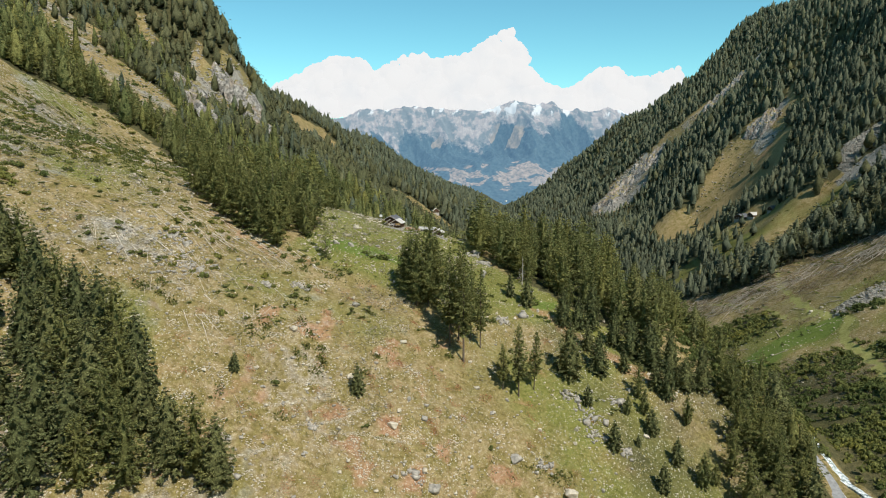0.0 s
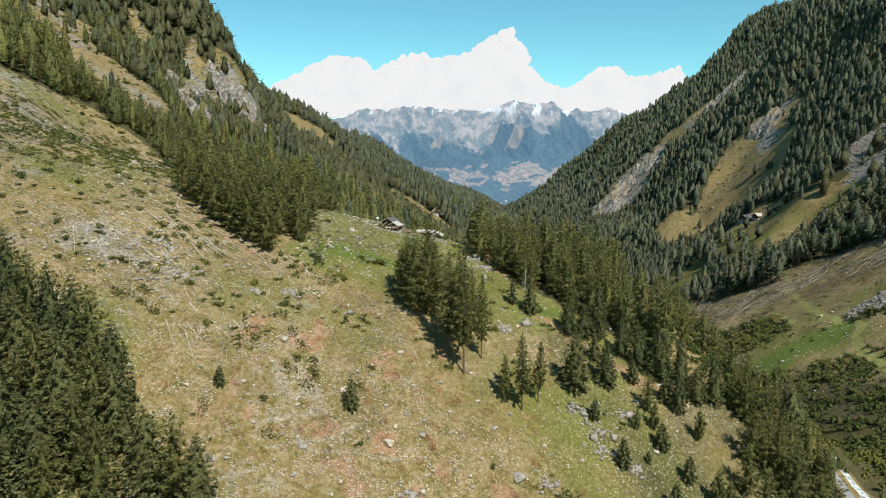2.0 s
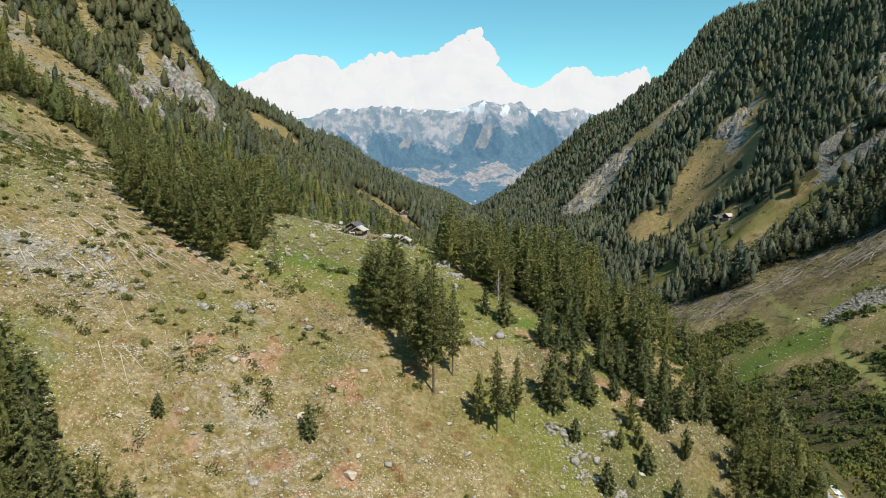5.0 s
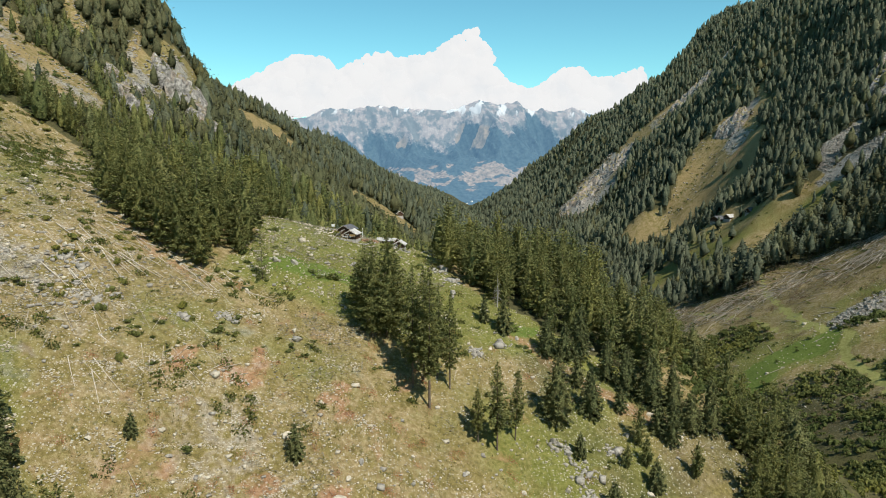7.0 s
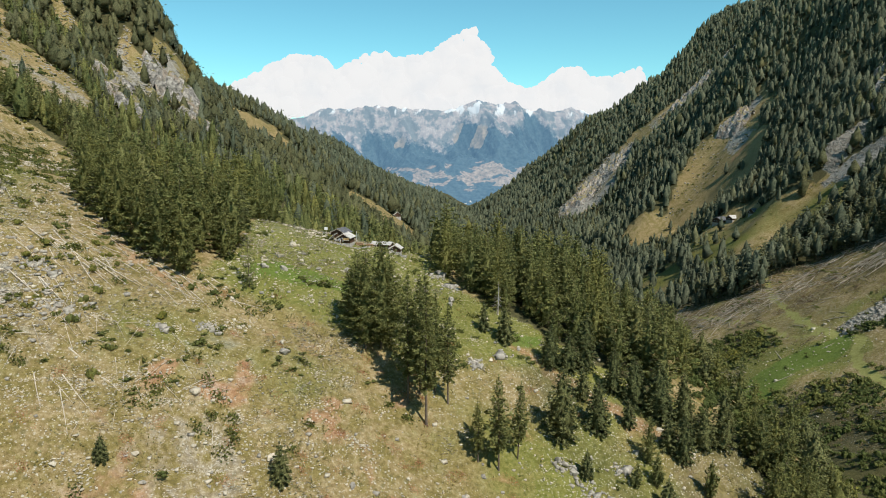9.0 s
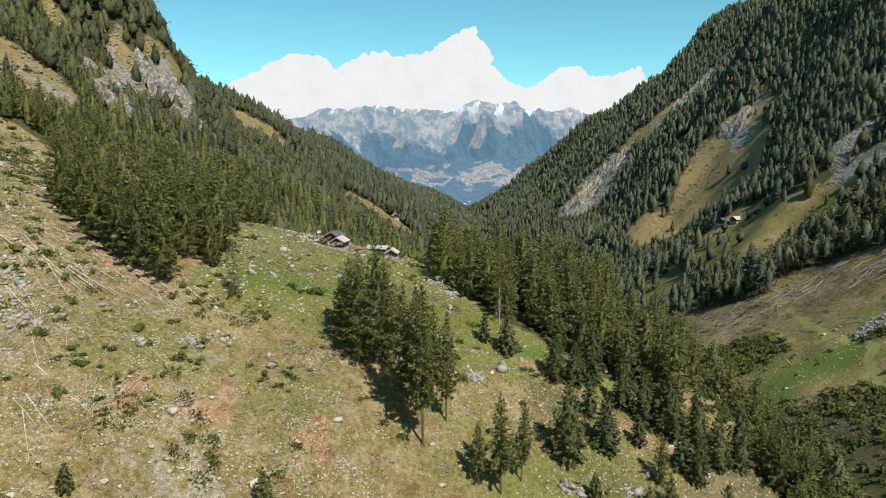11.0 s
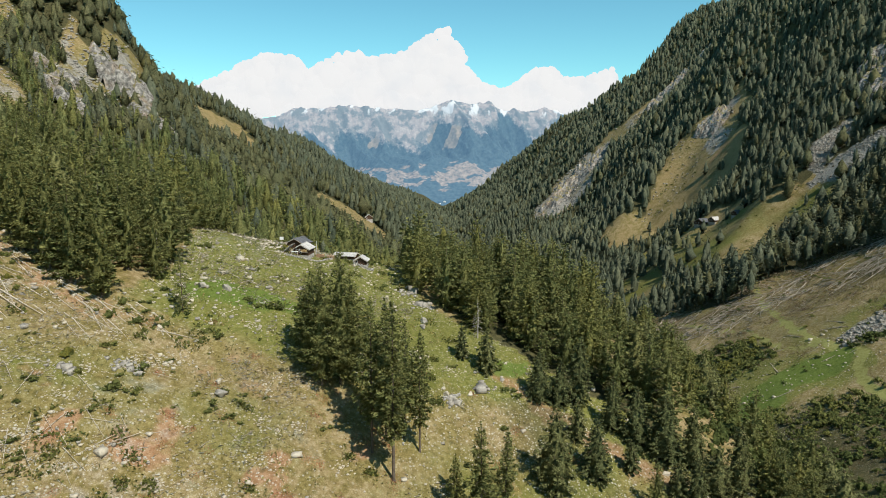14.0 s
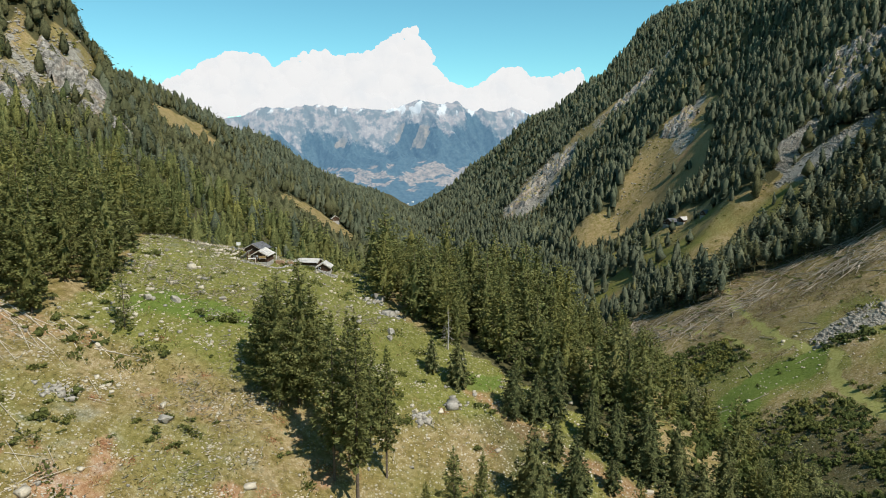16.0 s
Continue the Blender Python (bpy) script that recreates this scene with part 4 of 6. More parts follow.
def scatter(x0, x1, y0, y1, n, gen, chance):
    x, y = gen.uniform(x0, x1, n), gen.uniform(y0, y1, n)
    keep = gen.random(n) < chance(x, y)
    return x[keep], y[keep]


gen = np.random.default_rng(51)


def on_slope(x, y):
    return inside(x, y, OPEN_SLOPE) * 1.0


def stony(x, y):
    return on_slope(x, y) * np.clip(0.32 + 0.55 * rough(x, y, 30, 3, 77) + 0.5 * np.exp(-((x + 68) / 18) ** 2 - ((y - 172) / 16) ** 2), 0.06, 1)


x, y = scatter(-178, 85, 95, 310, 62000, gen, lambda x, y: stony(x, y))
stone_field("loose_stones", x, y, gen.lognormal(-1.3, 0.6, len(x)), gen, M_PALE, "small pale stones strewn over the dry slope")
x, y = scatter(-178, 85, 95, 310, 4600, gen, stony)
stone_field("loose_rocks", x, y, gen.lognormal(-0.45, 0.35, len(x)), gen, M_BOULDER, "grey rocks strewn over the dry slope")
x, y = scatter(-90, -50, 158, 190, 900, gen, lambda x, y: np.exp(-((x + 70) / 9) ** 2 - ((y - 171) / 8) ** 2))
stone_field("scree_patch", x, y, gen.uniform(0.5, 1.4, len(x)), gen, M_BOULDER, "patch of grey blocks among fallen wood")
x, y = scatter(120, 260, 200, 330, 6000, gen, lambda x, y: 0.2 * strip(x, y, LUSH, 20) + 2.0 * strip(x, y, STONE_BANK, 8) + 0.12 * strip(x, y, LOGGED_LOW, 40))
stone_field("bank_stones", x, y, gen.lognormal(-0.6, 0.4, len(x)), gen, M_PALE, "pale stones on the meadow and the bank")
x, y = scatter(165, 225, 278, 316, 9000, gen, lambda x, y: 0.75 * strip(x, y, STONE_BANK, 8))
stone_field("bank_rocks", x, y, gen.lognormal(-0.6, 0.45, len(x)), gen, M_BOULDER, "bank of pale blocks beside the track", 0.7)
for corners, count, big in ((CRAG, 900, 2.4), (LEDGE, 150, 2.0), (LEDGE_LOW, 120, 2.0), (SCREE, 1900, 1.6), (SCREE_LOW, 1700, 1.5), (RIB_LOW, 1300, 3.6), (RIB_MID, 200, 3.0), (RIB_UP, 700, 3.6), (RIB_TOP, 200, 3.0), (GULLY, 900, 1.7)):
    sx, sy = [p[0] for p in corners], [p[1] for p in corners]
    x, y = scatter(min(sx), max(sx), min(sy), max(sy), count * 2, gen, lambda x, y: ragged(x, y, corners) * np.clip(0.55 + 0.6 * rough(x, y, 15, 2, 86), 0, 1))
    stone_field("scree", x, y, gen.uniform(0.3, 1, len(x)) * big, gen, M_BOULDER, "grey scree running down the mountainside", 0.5)


def boulder_shape(seed, mat):
    bm = bmesh.new()
    bmesh.ops.create_icosphere(bm, subdivisions=3, radius=1.0)
    g = np.random.default_rng(seed)
    planes = [(Vector(g.normal(0, 1, 3)).normalized(), g.uniform(0.42, 0.78)) for _ in range(16)]
    for v in bm.verts:
        for n, d in planes:
            over = v.co.dot(n) - d
            if over > 0:
                v.co -= n * over
        v.co *= 1 + 0.06 * noise.noise(v.co * 3 + Vector((seed, 0, 0)))
    me = bpy.data.meshes.new("boulder")
    bm.to_mesh(me)
    bm.free()
    me.materials.append(mat)
    return me


ROCKS = [boulder_shape(k, M_BOULDER) for k in range(4)] + [boulder_shape(9 + k, M_PALE) for k in range(3)]


def boulder(x, y, size, pale, label, group, name="boulder", tall=0.75, z_shift=0.1):
    me = ROCKS[4 + int(GEN.integers(0, 3))] if pale else ROCKS[int(GEN.integers(0, 4))]
    o = new(name, me)
    o.matrix_basis = Matrix.Translation((x, y, float(land(x, y)) + z_shift * size)) @ pose(0, 0, 0, GEN.uniform(-25, 25), GEN.uniform(-25, 25), GEN.uniform(0, 360)) @ \
        Matrix.Diagonal((size * 0.5 * GEN.uniform(0.8, 1.2), size * 0.5, size * 0.5 * tall, 1))
    return tagged(o, label, "rock", group)


for x, y, s in [(-42.9, 129.7, 1.9), (17.1, 148.9, 4.2), (-1.7, 135.7, 4.0), (31.7, 169.9, 2.6), (34.6, 168, 2.6), (33, 169.6, 2), (-23, 176.2, 3.4), (13.3, 215.7, 2.6),
                (-78.3, 163.6, 2.4), (-32.7, 204.5, 2.6), (-28.4, 207.1, 2.4), (-20.6, 211.8, 1.8), (-13.8, 216.3, 2.2), (12.8, 213.3, 2), (-10, 135.1, 1.8), (50.1, 176.9, 2.2), (28.4, 199.4, 1.6)]:
    boulder(x, y, s, False, "large weathered grey boulder on the grass", "boulders")
for x, y, s in [(-11.2, 144.6, 2.6), (28.9, 144.3, 4.4), (16, 191.6, 1.8), (-51, 140, 1.5), (-21.6, 153.2, 2.2), (-12.3, 142.2, 1.2), (32.9, 160, 1.8), (51.9, 164.9, 2.2), (23.6, 158.3, 1.4),
                (-41, 124.8, 1.6), (-22.4, 139.9, 1.4), (49.1, 203.1, 1.6), (20.9, 193.2, 1.5), (-33.3, 199.1, 1.5), (-14.2, 193.7, 1.3), (10.1, 235.6, 1.8), (15.6, 192.9, 1.2)]:
    boulder(x, y, s, True, "pale sunlit boulder on the dry slope", "boulders")
x, y = scatter(-100, 80, 110, 255, 420, gen, stony)
for a, b in zip(x[:90], y[:90]):
    boulder(float(a), float(b), float(gen.uniform(0.9, 1.7)), gen.random() < 0.6, "rough stone half sunk in the grass", "stones on the slope", "field_stone")


def cliff(x, y, heading, width, length, amp, seed, label):
    """A stretch of fractured rock breaking out of the hillside in steps. heading: degrees of the fall line; width across it, length along it."""
    nu, nv = max(12, int(width / 1.1)), max(12, int(length / 0.9))
    a = radians(heading)
    f, r = (math.cos(a), math.sin(a)), (-math.sin(a), math.cos(a))
    gu, gv = np.meshgrid(np.linspace(-1, 1, nu), np.linspace(-1, 1, nv))
    u, v = gu.ravel(), gv.ravel()
    p, q = u * width / 2, v * length / 2
    px, py = x + r[0] * p + f[0] * q, y + r[1] * p + f[1] * q
    base = land(px, py)
    # tilted beds and upright joints
    bed = base * 0.8 + p * 0.3 + 2.5 * rough(p, q, 13, 2, seed)
    joint = p - 0.25 * q + 1.5 * rough(p, q, 9, 2, seed + 3)
    block = 0.65 * lattice(np.floor(bed / 5.2), np.floor(joint / 6.5), seed) + 0.35 * lattice(np.floor(bed / 2.3), np.floor(joint / 3.0), seed + 1)
    rim = np.sqrt(u * u + v * v) + 0.35 * rough(p, q, 12, 3, seed + 5)
    edge = smooth(1.0, 0.6, rim)
    z = base - 1.5 + edge * (1.5 + amp * (0.25 + block) + 0.8 * rough(p, q, 4, 2, seed + 7))
    i = (np.arange(nv - 1)[:, None] * nu + np.arange(nu - 1)[None]).ravel()
    me = quad_mesh("cliff", np.stack([px, py, z], 1), np.stack([i, i + 1, i + 1 + nu, i + nu], 1), M_CLIFF)
    return tagged(new("cliff", me), label, "cliff", "crags")


cliff(-130, 459, -35, 36, 46, 10, 3, "fractured grey cliff on the wooded spur")
cliff(-118, 444, -25, 26, 34, 8, 4, "fractured grey cliff on the wooded spur")
cliff(-148, 410, -40, 22, 30, 8, 6, "grey cliff beside the stony gully")
cliff(-132, 388, -40, 22, 34, 9, 7, "grey cliff beside the stony gully")
ribs_at = [(262, 1070, 44, 44), (285, 1090, 50, 46), (312, 1088, 44, 40), (335, 1088, 30, 34), (415, 1075, 30, 36), (436, 1068, 34, 36), (456, 1070, 22, 30), (488, 1075, 22, 30)]
ribs_at += [(350, 757, 40, 30), (358, 523, 44, 60), (348, 508, 36, 50)]
for k, (a, b, w, t) in enumerate(ribs_at):
    cliff(a, b, 200, w, t, 7, 10 + k, "bare rock rib on the wooded mountainside")


# ---- fallen trees ----
def log_shape(seed):
    g = np.random.default_rng(seed)
    pieces = []
    bend = g.normal(0, 0.02)
    sides = 6
    v, q = [], []
    for k in range(5):
        t = k / 4
        for s in range(sides):
            a = 2 * math.pi * s / sides
            r = 0.019 * (1 - 0.72 * t)
            v.append((t, r * math.cos(a) + bend * math.sin(3.1 * t), r * math.sin(a)))
    for k in range(4):
        for s in range(sides):
            q.append((k * sides + s, k * sides + (s + 1) % sides, (k + 1) * sides + (s + 1) % sides, (k + 1) * sides + s))
    pieces.append((np.array(v), np.array(q)))
    for k in range(int(g.integers(0, 9))):
        t, a, ln = g.uniform(0.3, 0.95), g.uniform(0, 6.28), g.uniform(0.02, 0.1)
        tip = (t + 0.04, ln * math.cos(a), abs(ln * math.sin(a)))
        w = 0.004
        pieces.append((np.array([(t - w, 0, 0), (t + w, 0, 0), (tip[0] + w, tip[1], tip[2]), (tip[0] - w, tip[1], tip[2])]), np.array([(0, 1, 2, 3)])))
    v, q = gather(pieces)
    return quad_mesh("fallen_log", v, q, M_DEADWOOD)


LOGS = [log_shape(k) for k in range(6)]


def fallen_log(x, y, length, heading, label, group):
    dx, dy = length * math.cos(heading), length * math.sin(heading)
    a = Vector((x, y, float(land(x, y)) + 0.012 * length))
    b = Vector((x + dx, y + dy, float(land(x + dx, y + dy)) + 0.010 * length))
    d = b - a
    o = new("fallen_log", LOGS[int(GEN.integers(0, 6))])
    turn = d.to_track_quat("X", "Z").to_matrix().to_4x4()
    o.matrix_basis = Matrix.Translation(a) @ turn @ Matrix.Diagonal((d.length, length * 0.8, length * 0.8, 1))
    return tagged(o, label, "log", group)


def down(x, y):
    sx, sy = slope_at(x, y, 4.0)
    return math.atan2(-sy, -sx)


x, y = scatter(-165, -110, 225, 300, 420, gen, lambda x, y: 0.5 * on_slope(x, y))
for a, b in zip(x[:60], y[:60]):
    fallen_log(float(a), float(b), float(gen.uniform(3, 9)), down(float(a), float(b)) + float(gen.normal(0.1, 0.6)), "bleached fallen trunk on the hillside", "windthrown trunks")
x, y = scatter(-100, -38, 150, 232, 900, gen, lambda x, y: on_slope(x, y) * np.clip(np.exp(-((x + 62) / 20) ** 2 - ((y - 180) / 18) ** 2) * (0.5 + rough(x, y, 14, 2, 6)), 0, 1))
for a, b in zip(x[:100], y[:100]):
    fallen_log(float(a), float(b), float(gen.uniform(3.5, 11)), down(float(a), float(b)) + float(gen.normal(0.1, 0.3)), "bleached fallen trunk on the hillside", "windthrown trunks")
x, y = scatter(-100, 70, 110, 215, 160, gen, on_slope)
for a, b in zip(x[:20], y[:20]):
    fallen_log(float(a), float(b), float(gen.uniform(2, 5)), float(gen.uniform(0, 6.28)), "grey dead branch lying in the grass", "dead branches")
BELT_FOOT = [(-70, 199), (-58, 191), (-48, 187), (-37, 190)]
x, y = scatter(-76, -30, 180, 204, 700, gen, lambda x, y: 0.8 * strip(x, y, BELT_FOOT, 7))
for a, b in zip(x[:44], y[:44]):
    fallen_log(float(a), float(b), float(gen.uniform(3.5, 8.5)), down(float(a), float(b)) + float(gen.normal(0.15, 0.3)), "bleached trunk lying at the foot of the larches", "windthrown trunks")
for a, b, ln, h in [(-74, 108, 8, 0.4), (-70, 110, 6, 0.9), (-66, 113, 7, 0.1), (-78, 104, 9, 0.5), (-68, 121, 7, 0.3)]:
    fallen_log(a, b, ln, h, "bleached fallen trunk under the spruces", "windthrown trunks")
x, y = scatter(115, 275, 285, 450, 1500, gen, lambda x, y: strip(x, y, LOGGED, 24) * np.clip(0.6 + 0.6 * rough(x, y, 20, 2, 19), 0, 1))
for a, b in zip(x[:110], y[:110]):
    fallen_log(float(a), float(b), float(gen.uniform(4, 10)), 2.3 + float(gen.normal(0, 0.6)), "weathered trunk lying on the cleared slope", "felled trunks")


def log_stuff(name, x, y, gen, heading, low, high, label, mat, thick=0.014):
    """Many thin trunks lying over one another, as one mesh."""
    pieces = []
    for a, b in zip(x, y):
        ln, h = gen.uniform(low, high), heading(float(a), float(b)) + gen.normal(0, 0.55)
        dx, dy = ln * math.cos(h), ln * math.sin(h)
        r = thick * ln
        z0, z1 = float(land(a, b)) + r + gen.uniform(0, 0.5), float(land(a + dx, b + dy)) + r + gen.uniform(0, 0.5)
        v, q = tapered([(0, 0, 0), (0, 0, 0.5), (0, 0, 1)], [r, r * 0.8, r * 0.45], 5)
        d = Vector((dx, dy, z1 - z0))
        m = np.array(d.to_track_quat("Z", "Y").to_matrix())
        v = v * (1, 1, d.length)
        pieces.append((v @ m.T + (a, b, z0), q))
    v, q = gather(pieces)
    tagged(new(name, quad_mesh(name, v, q, mat)), label, "logs", kind="stuff")


x, y = scatter(125, 275, 270, 450, 9000, gen, lambda x, y: np.maximum(strip(x, y, LOGGED, 24), 0.05 * strip(x, y, LOGGED_LOW, 40)) * np.clip(0.6 + 0.6 * rough(x, y, 20, 2, 19), 0, 1))
log_stuff("felled_wood", x[:1300], y[:1300], gen, lambda a, b: 2.3 + 0.5 * float(gen.normal()), 2.5, 9.5, "pale felled trunks strewn over the cleared slope", M_FELLED, 0.02)
x, y = scatter(-170, -25, 135, 300, 4600, gen, lambda x, y: on_slope(x, y) * np.clip(0.35 + 0.9 * rough(x, y, 20, 2, 6), 0, 1) * (0.08 + 0.92 * smooth(-25, -48, x) * smooth(150, 170, y)))
log_stuff("windthrown_wood", x[:700], y[:700], gen, lambda a, b: down(a, b) + 0.5 * float(gen.normal()), 1.6, 5.5, "thin bleached trunks and branches on the hillside", M_DEADWOOD, 0.012)


def twig_heaps(name, x, y, gen, mat, label, spread=0.9, n=26, size=0.55, height=0.45):
    """Low heaps of thin sheets: brushwood, heath or tufts."""
    m = len(x)
    px = x[:, None] + gen.normal(0, spread, (m, n))
    py = y[:, None] + gen.normal(0, spread, (m, n))
    pz = land(px, py) + gen.random((m, n)) * height * 0.5
    d = gen.normal(0, 1, (m, n, 3))
    d[..., 2] = np.abs(d[..., 2]) * (0.3 if mat is M_TWIGS else 0.8)
    d /= np.linalg.norm(d, axis=2, keepdims=True)
    e = np.cross(d, gen.normal(0, 1, (m, n, 3)))
    e /= np.linalg.norm(e, axis=2, keepdims=True) + 1e-9
    s = size * gen.uniform(0.5, 1.3, (m, n, 1))
    wide = 0.07 if mat in (M_TWIGS, M_BRUSH) else 0.32
    c = np.stack([px, py, pz], 2)
    v = np.stack([c, c + d * s * 0.5 + e * s * wide, c + d * s, c + d * s * 0.5 - e * s * wide], 2).reshape(-1, 3)
    me = quad_mesh(name, v, np.arange(len(v)).reshape(-1, 4), mat)
    t = np.repeat(np.clip(gen.normal(0.45, 0.2, m), 0, 1), n * 4)
    add_colour(me, "tint", t, 0 * t, 0 * t)
    tagged(new(name, me), label, "undergrowth", kind="stuff")


cx, cy = scatter(-75, 45, 112, 198, 330, gen, lambda x, y: on_slope(x, y) * (0.15 + 0.85 * np.exp(-((x + 10) / 30) ** 2 - ((y - 150) / 24) ** 2)))
spread = gen.uniform(0.3, 0.9, (len(cx), 1))
x = (cx[:, None] + spread * gen.normal(0, 1, (len(cx), 16))).ravel()
y = (cy[:, None] + spread * gen.normal(0, 0.7, (len(cx), 16))).ravel()
twig_heaps("red_heath", x, y, gen, M_HEATH, "rust-red heath patches on the dry slope", 0.45, 16, 0.17, 0.15)
ROCK_PATCHES = [(33, 169, 3.0), (37.5, 165, 3.4), (46, 172, 2.6), (44, 159, 3.0), (37, 160, 2.4), (24, 150, 2.0), (-6, 137, 2.5), (-28, 139, 1.6), (10, 232, 3.0), (14, 226, 3.0), (17, 190, 2.5), (24, 196, 2.0), (-70, 176, 3.5), (-62, 168, 3.0), (-46, 172, 2.0), (-38, 176, 2.2)]
cx, cy = scatter(-90, 45, 104, 205, 330, gen, lambda x, y: on_slope(x, y) * smooth(35, -25, x))
cx, cy = cx[:120], cy[:120]
n = 38
x = (cx[:, None] + gen.normal(0, 1.1, (len(cx), n))).ravel()
y = (cy[:, None] + gen.normal(0, 0.8, (len(cx), n))).ravel()
for a, b, r in ROCK_PATCHES:
    m = int(16 * r)
    boulders_x, boulders_y = a + gen.normal(0, 0.45 * r, m), b + gen.normal(0, 0.3 * r, m)
    stone_field("rock_patch", boulders_x, boulders_y, gen.lognormal(-0.5, 0.5, m), gen, M_BOULDER, "patch of pale rocks breaking through the turf", 0.8)
stone_field("pale_rubble", x, y, gen.uniform(0.15, 0.55, len(x)), gen, M_PALE, "patches of pale rubble on the dry slope", 0.4)
for spine in ([(-42, 143), (-32.5, 147.7), (-23.3, 152.2)], [(-34, 136), (-26.3, 140.2), (-20.9, 143.4), (-17.6, 146.2)], [(-42.3, 135.1), (-33.8, 142.1)], [(-26, 137.4), (-17, 140.6), (-8, 143)], [(-44, 124), (-37.5, 129.2), (-34, 133)], [(-62, 150), (-48, 156), (-36, 158)]):
    t = gen.uniform(0, len(spine) - 1, 200 * len(spine))
    x = np.interp(t, range(len(spine)), [p[0] for p in spine]) + gen.normal(0, 0.22, len(t))
    y = np.interp(t, range(len(spine)), [p[1] for p in spine]) + gen.normal(0, 0.22, len(t)) + 0.5 * np.sin(3 * t)
    stone_field("worn_path", x, y, gen.uniform(0.1, 0.28, len(t)), gen, M_PALE, "thin pale worn path across the dry slope", 0.3)
x, y = scatter(-165, 10, 115, 295, 12000, gen, lambda x, y: on_slope(x, y) * np.clip(0.2 + rough(x, y, 18, 3, 29), 0, 1))
twig_heaps("brushwood", x, y, gen, M_TWIGS, "grey dead brushwood on the cleared slope", 0.9, 12, 1.0)
x, y = scatter(125, 275, 270, 450, 4800, gen, lambda x, y: strip(x, y, LOGGED, 27) * np.clip(0.5 + rough(x, y, 16, 2, 19), 0, 1))
bx, by = scatter(118, 262, 215, 440, 9000, gen, lambda x, y: ragged(x, y, CUT) * (1 - strip(x, y, TRACK, 4)) * (1 - strip(x, y, LUSH, 12)) * np.clip(0.25 + 0.8 * rough(x, y, 14, 3, 39), 0, 1))
twig_heaps("cut_slope_tufts", bx, by, gen, M_BRUSH, "brown tufts and branches on the cut slope", 1.1, 10, 0.9, 0.6)
twig_heaps("logging_brush", x[::2], y[::2], gen, M_BRUSH, "brown branches strewn on the cleared slope", 1.5, 16, 1.2)
twig_heaps("logging_brush", x[1::3], y[1::3], gen, M_TWIGS, "grey branches strewn on the cleared slope", 1.3, 14, 1.5)
x, y = scatter(-175, 85, 95, 300, 9500, gen, lambda x, y: on_slope(x, y) * np.clip(0.5 + 0.6 * rough(x, y, 12, 3, 37), 0.1, 1))
twig_heaps("grass_tufts", x, y, gen, M_STRAW, "dry grass tufts on the slope", 0.7, 10, 0.42)


cx, cy = scatter(-175, 30, 125, 305, 3400, gen, lambda x, y: on_slope(x, y) * np.clip(0.25 + 0.5 * rough(x, y, 30, 3, 53), 0, 1) * (0.25 + 0.75 * smooth(150, 172, y) * smooth(0, -35, x)))
spread = gen.uniform(0.3, 1.3, (len(cx), 1))
x = (cx[:, None] + spread * gen.normal(0, 1, (len(cx), 11))).ravel()
y = (cy[:, None] + spread * gen.normal(0, 0.7, (len(cx), 11))).ravel()
twig_heaps("shrub_mats", x, y, gen, M_SHRUB, "low green shrub mats between fallen trunks", 0.4, 9, 0.5, 0.9)


# ---- bushes ----
def bush_shape(seed, n=100, leaf=1.0):
    g = np.random.default_rng(seed)
    d = g.normal(0, 1, (n, 3))
    d[:, 2] = np.abs(d[:, 2])
    d /= np.linalg.norm(d, axis=1, keepdims=True)
    lobes = g.normal(0, 0.45, (5, 3)) * (1, 1, 0.3)
    c = d * g.uniform(0.2, 0.55, (n, 1)) + 0.8 * lobes[g.integers(0, 5, n)]
    c[:, 2] = np.abs(c[:, 2]) * 0.8
    o = d + g.normal(0, 0.5, (n, 3))
    o /= np.linalg.norm(o, axis=1, keepdims=True)
    a = np.cross(o, g.normal(0, 1, (n, 3)))
    a /= np.linalg.norm(a, axis=1, keepdims=True)
    s = leaf * g.uniform(0.14, 0.3, (n, 1))
    v = np.stack([c - o * s, c + a * s * 0.6, c + o * s, c - a * s * 0.6], 1).reshape(-1, 3)
    # the close heart of the bush: a lumpy mound under each lobe
    heart = []
    for lx, ly, lz in 0.8 * lobes[:3]:
        r = g.uniform(0.24, 0.36)
        ring = [[(lx + r * f * math.cos(k * 1.5708) * g.uniform(0.8, 1.2), ly + r * f * math.sin(k * 1.5708) * g.uniform(0.8, 1.2), abs(lz) * 0.8 + r * h * g.uniform(0.85, 1.15)) for k in range(4)]
                for f, h in ((1.0, -0.2), (0.95, 0.45), (0.4, 0.95))]
        for low, high in zip(ring, ring[1:]):
            for k in range(4):
                heart += [low[k], low[(k + 1) % 4], high[(k + 1) % 4], high[k]]
        heart += ring[2]
    return np.concatenate([v, np.array(heart)])


BUSHES = []
for k in range(5):
    v = bush_shape(k, 170, 0.7)
    me = quad_mesh("bush", v, np.arange(len(v)).reshape(-1, 4), M_SHRUB)
    t = np.full(len(v), (0.15, 0.3, 0.45, 0.6, 0.3)[k])
    add_colour(me, "tint", t, 0 * t, 0 * t)
    BUSHES.append(me)


def bush(x, y, size, label, group, tall=0.8):
    o = new("bush", BUSHES[int(GEN.integers(0, 5))])
    o.matrix_basis = Matrix.Translation((x, y, float(land(x, y)) - 0.05 * size)) @ pose(0, 0, 0, 0, 0, GEN.uniform(0, 360)) @ Matrix.Diagonal((size * 0.6, size * 0.6, size * 0.6 * tall, 1))
    return tagged(o, label, "bush", group)


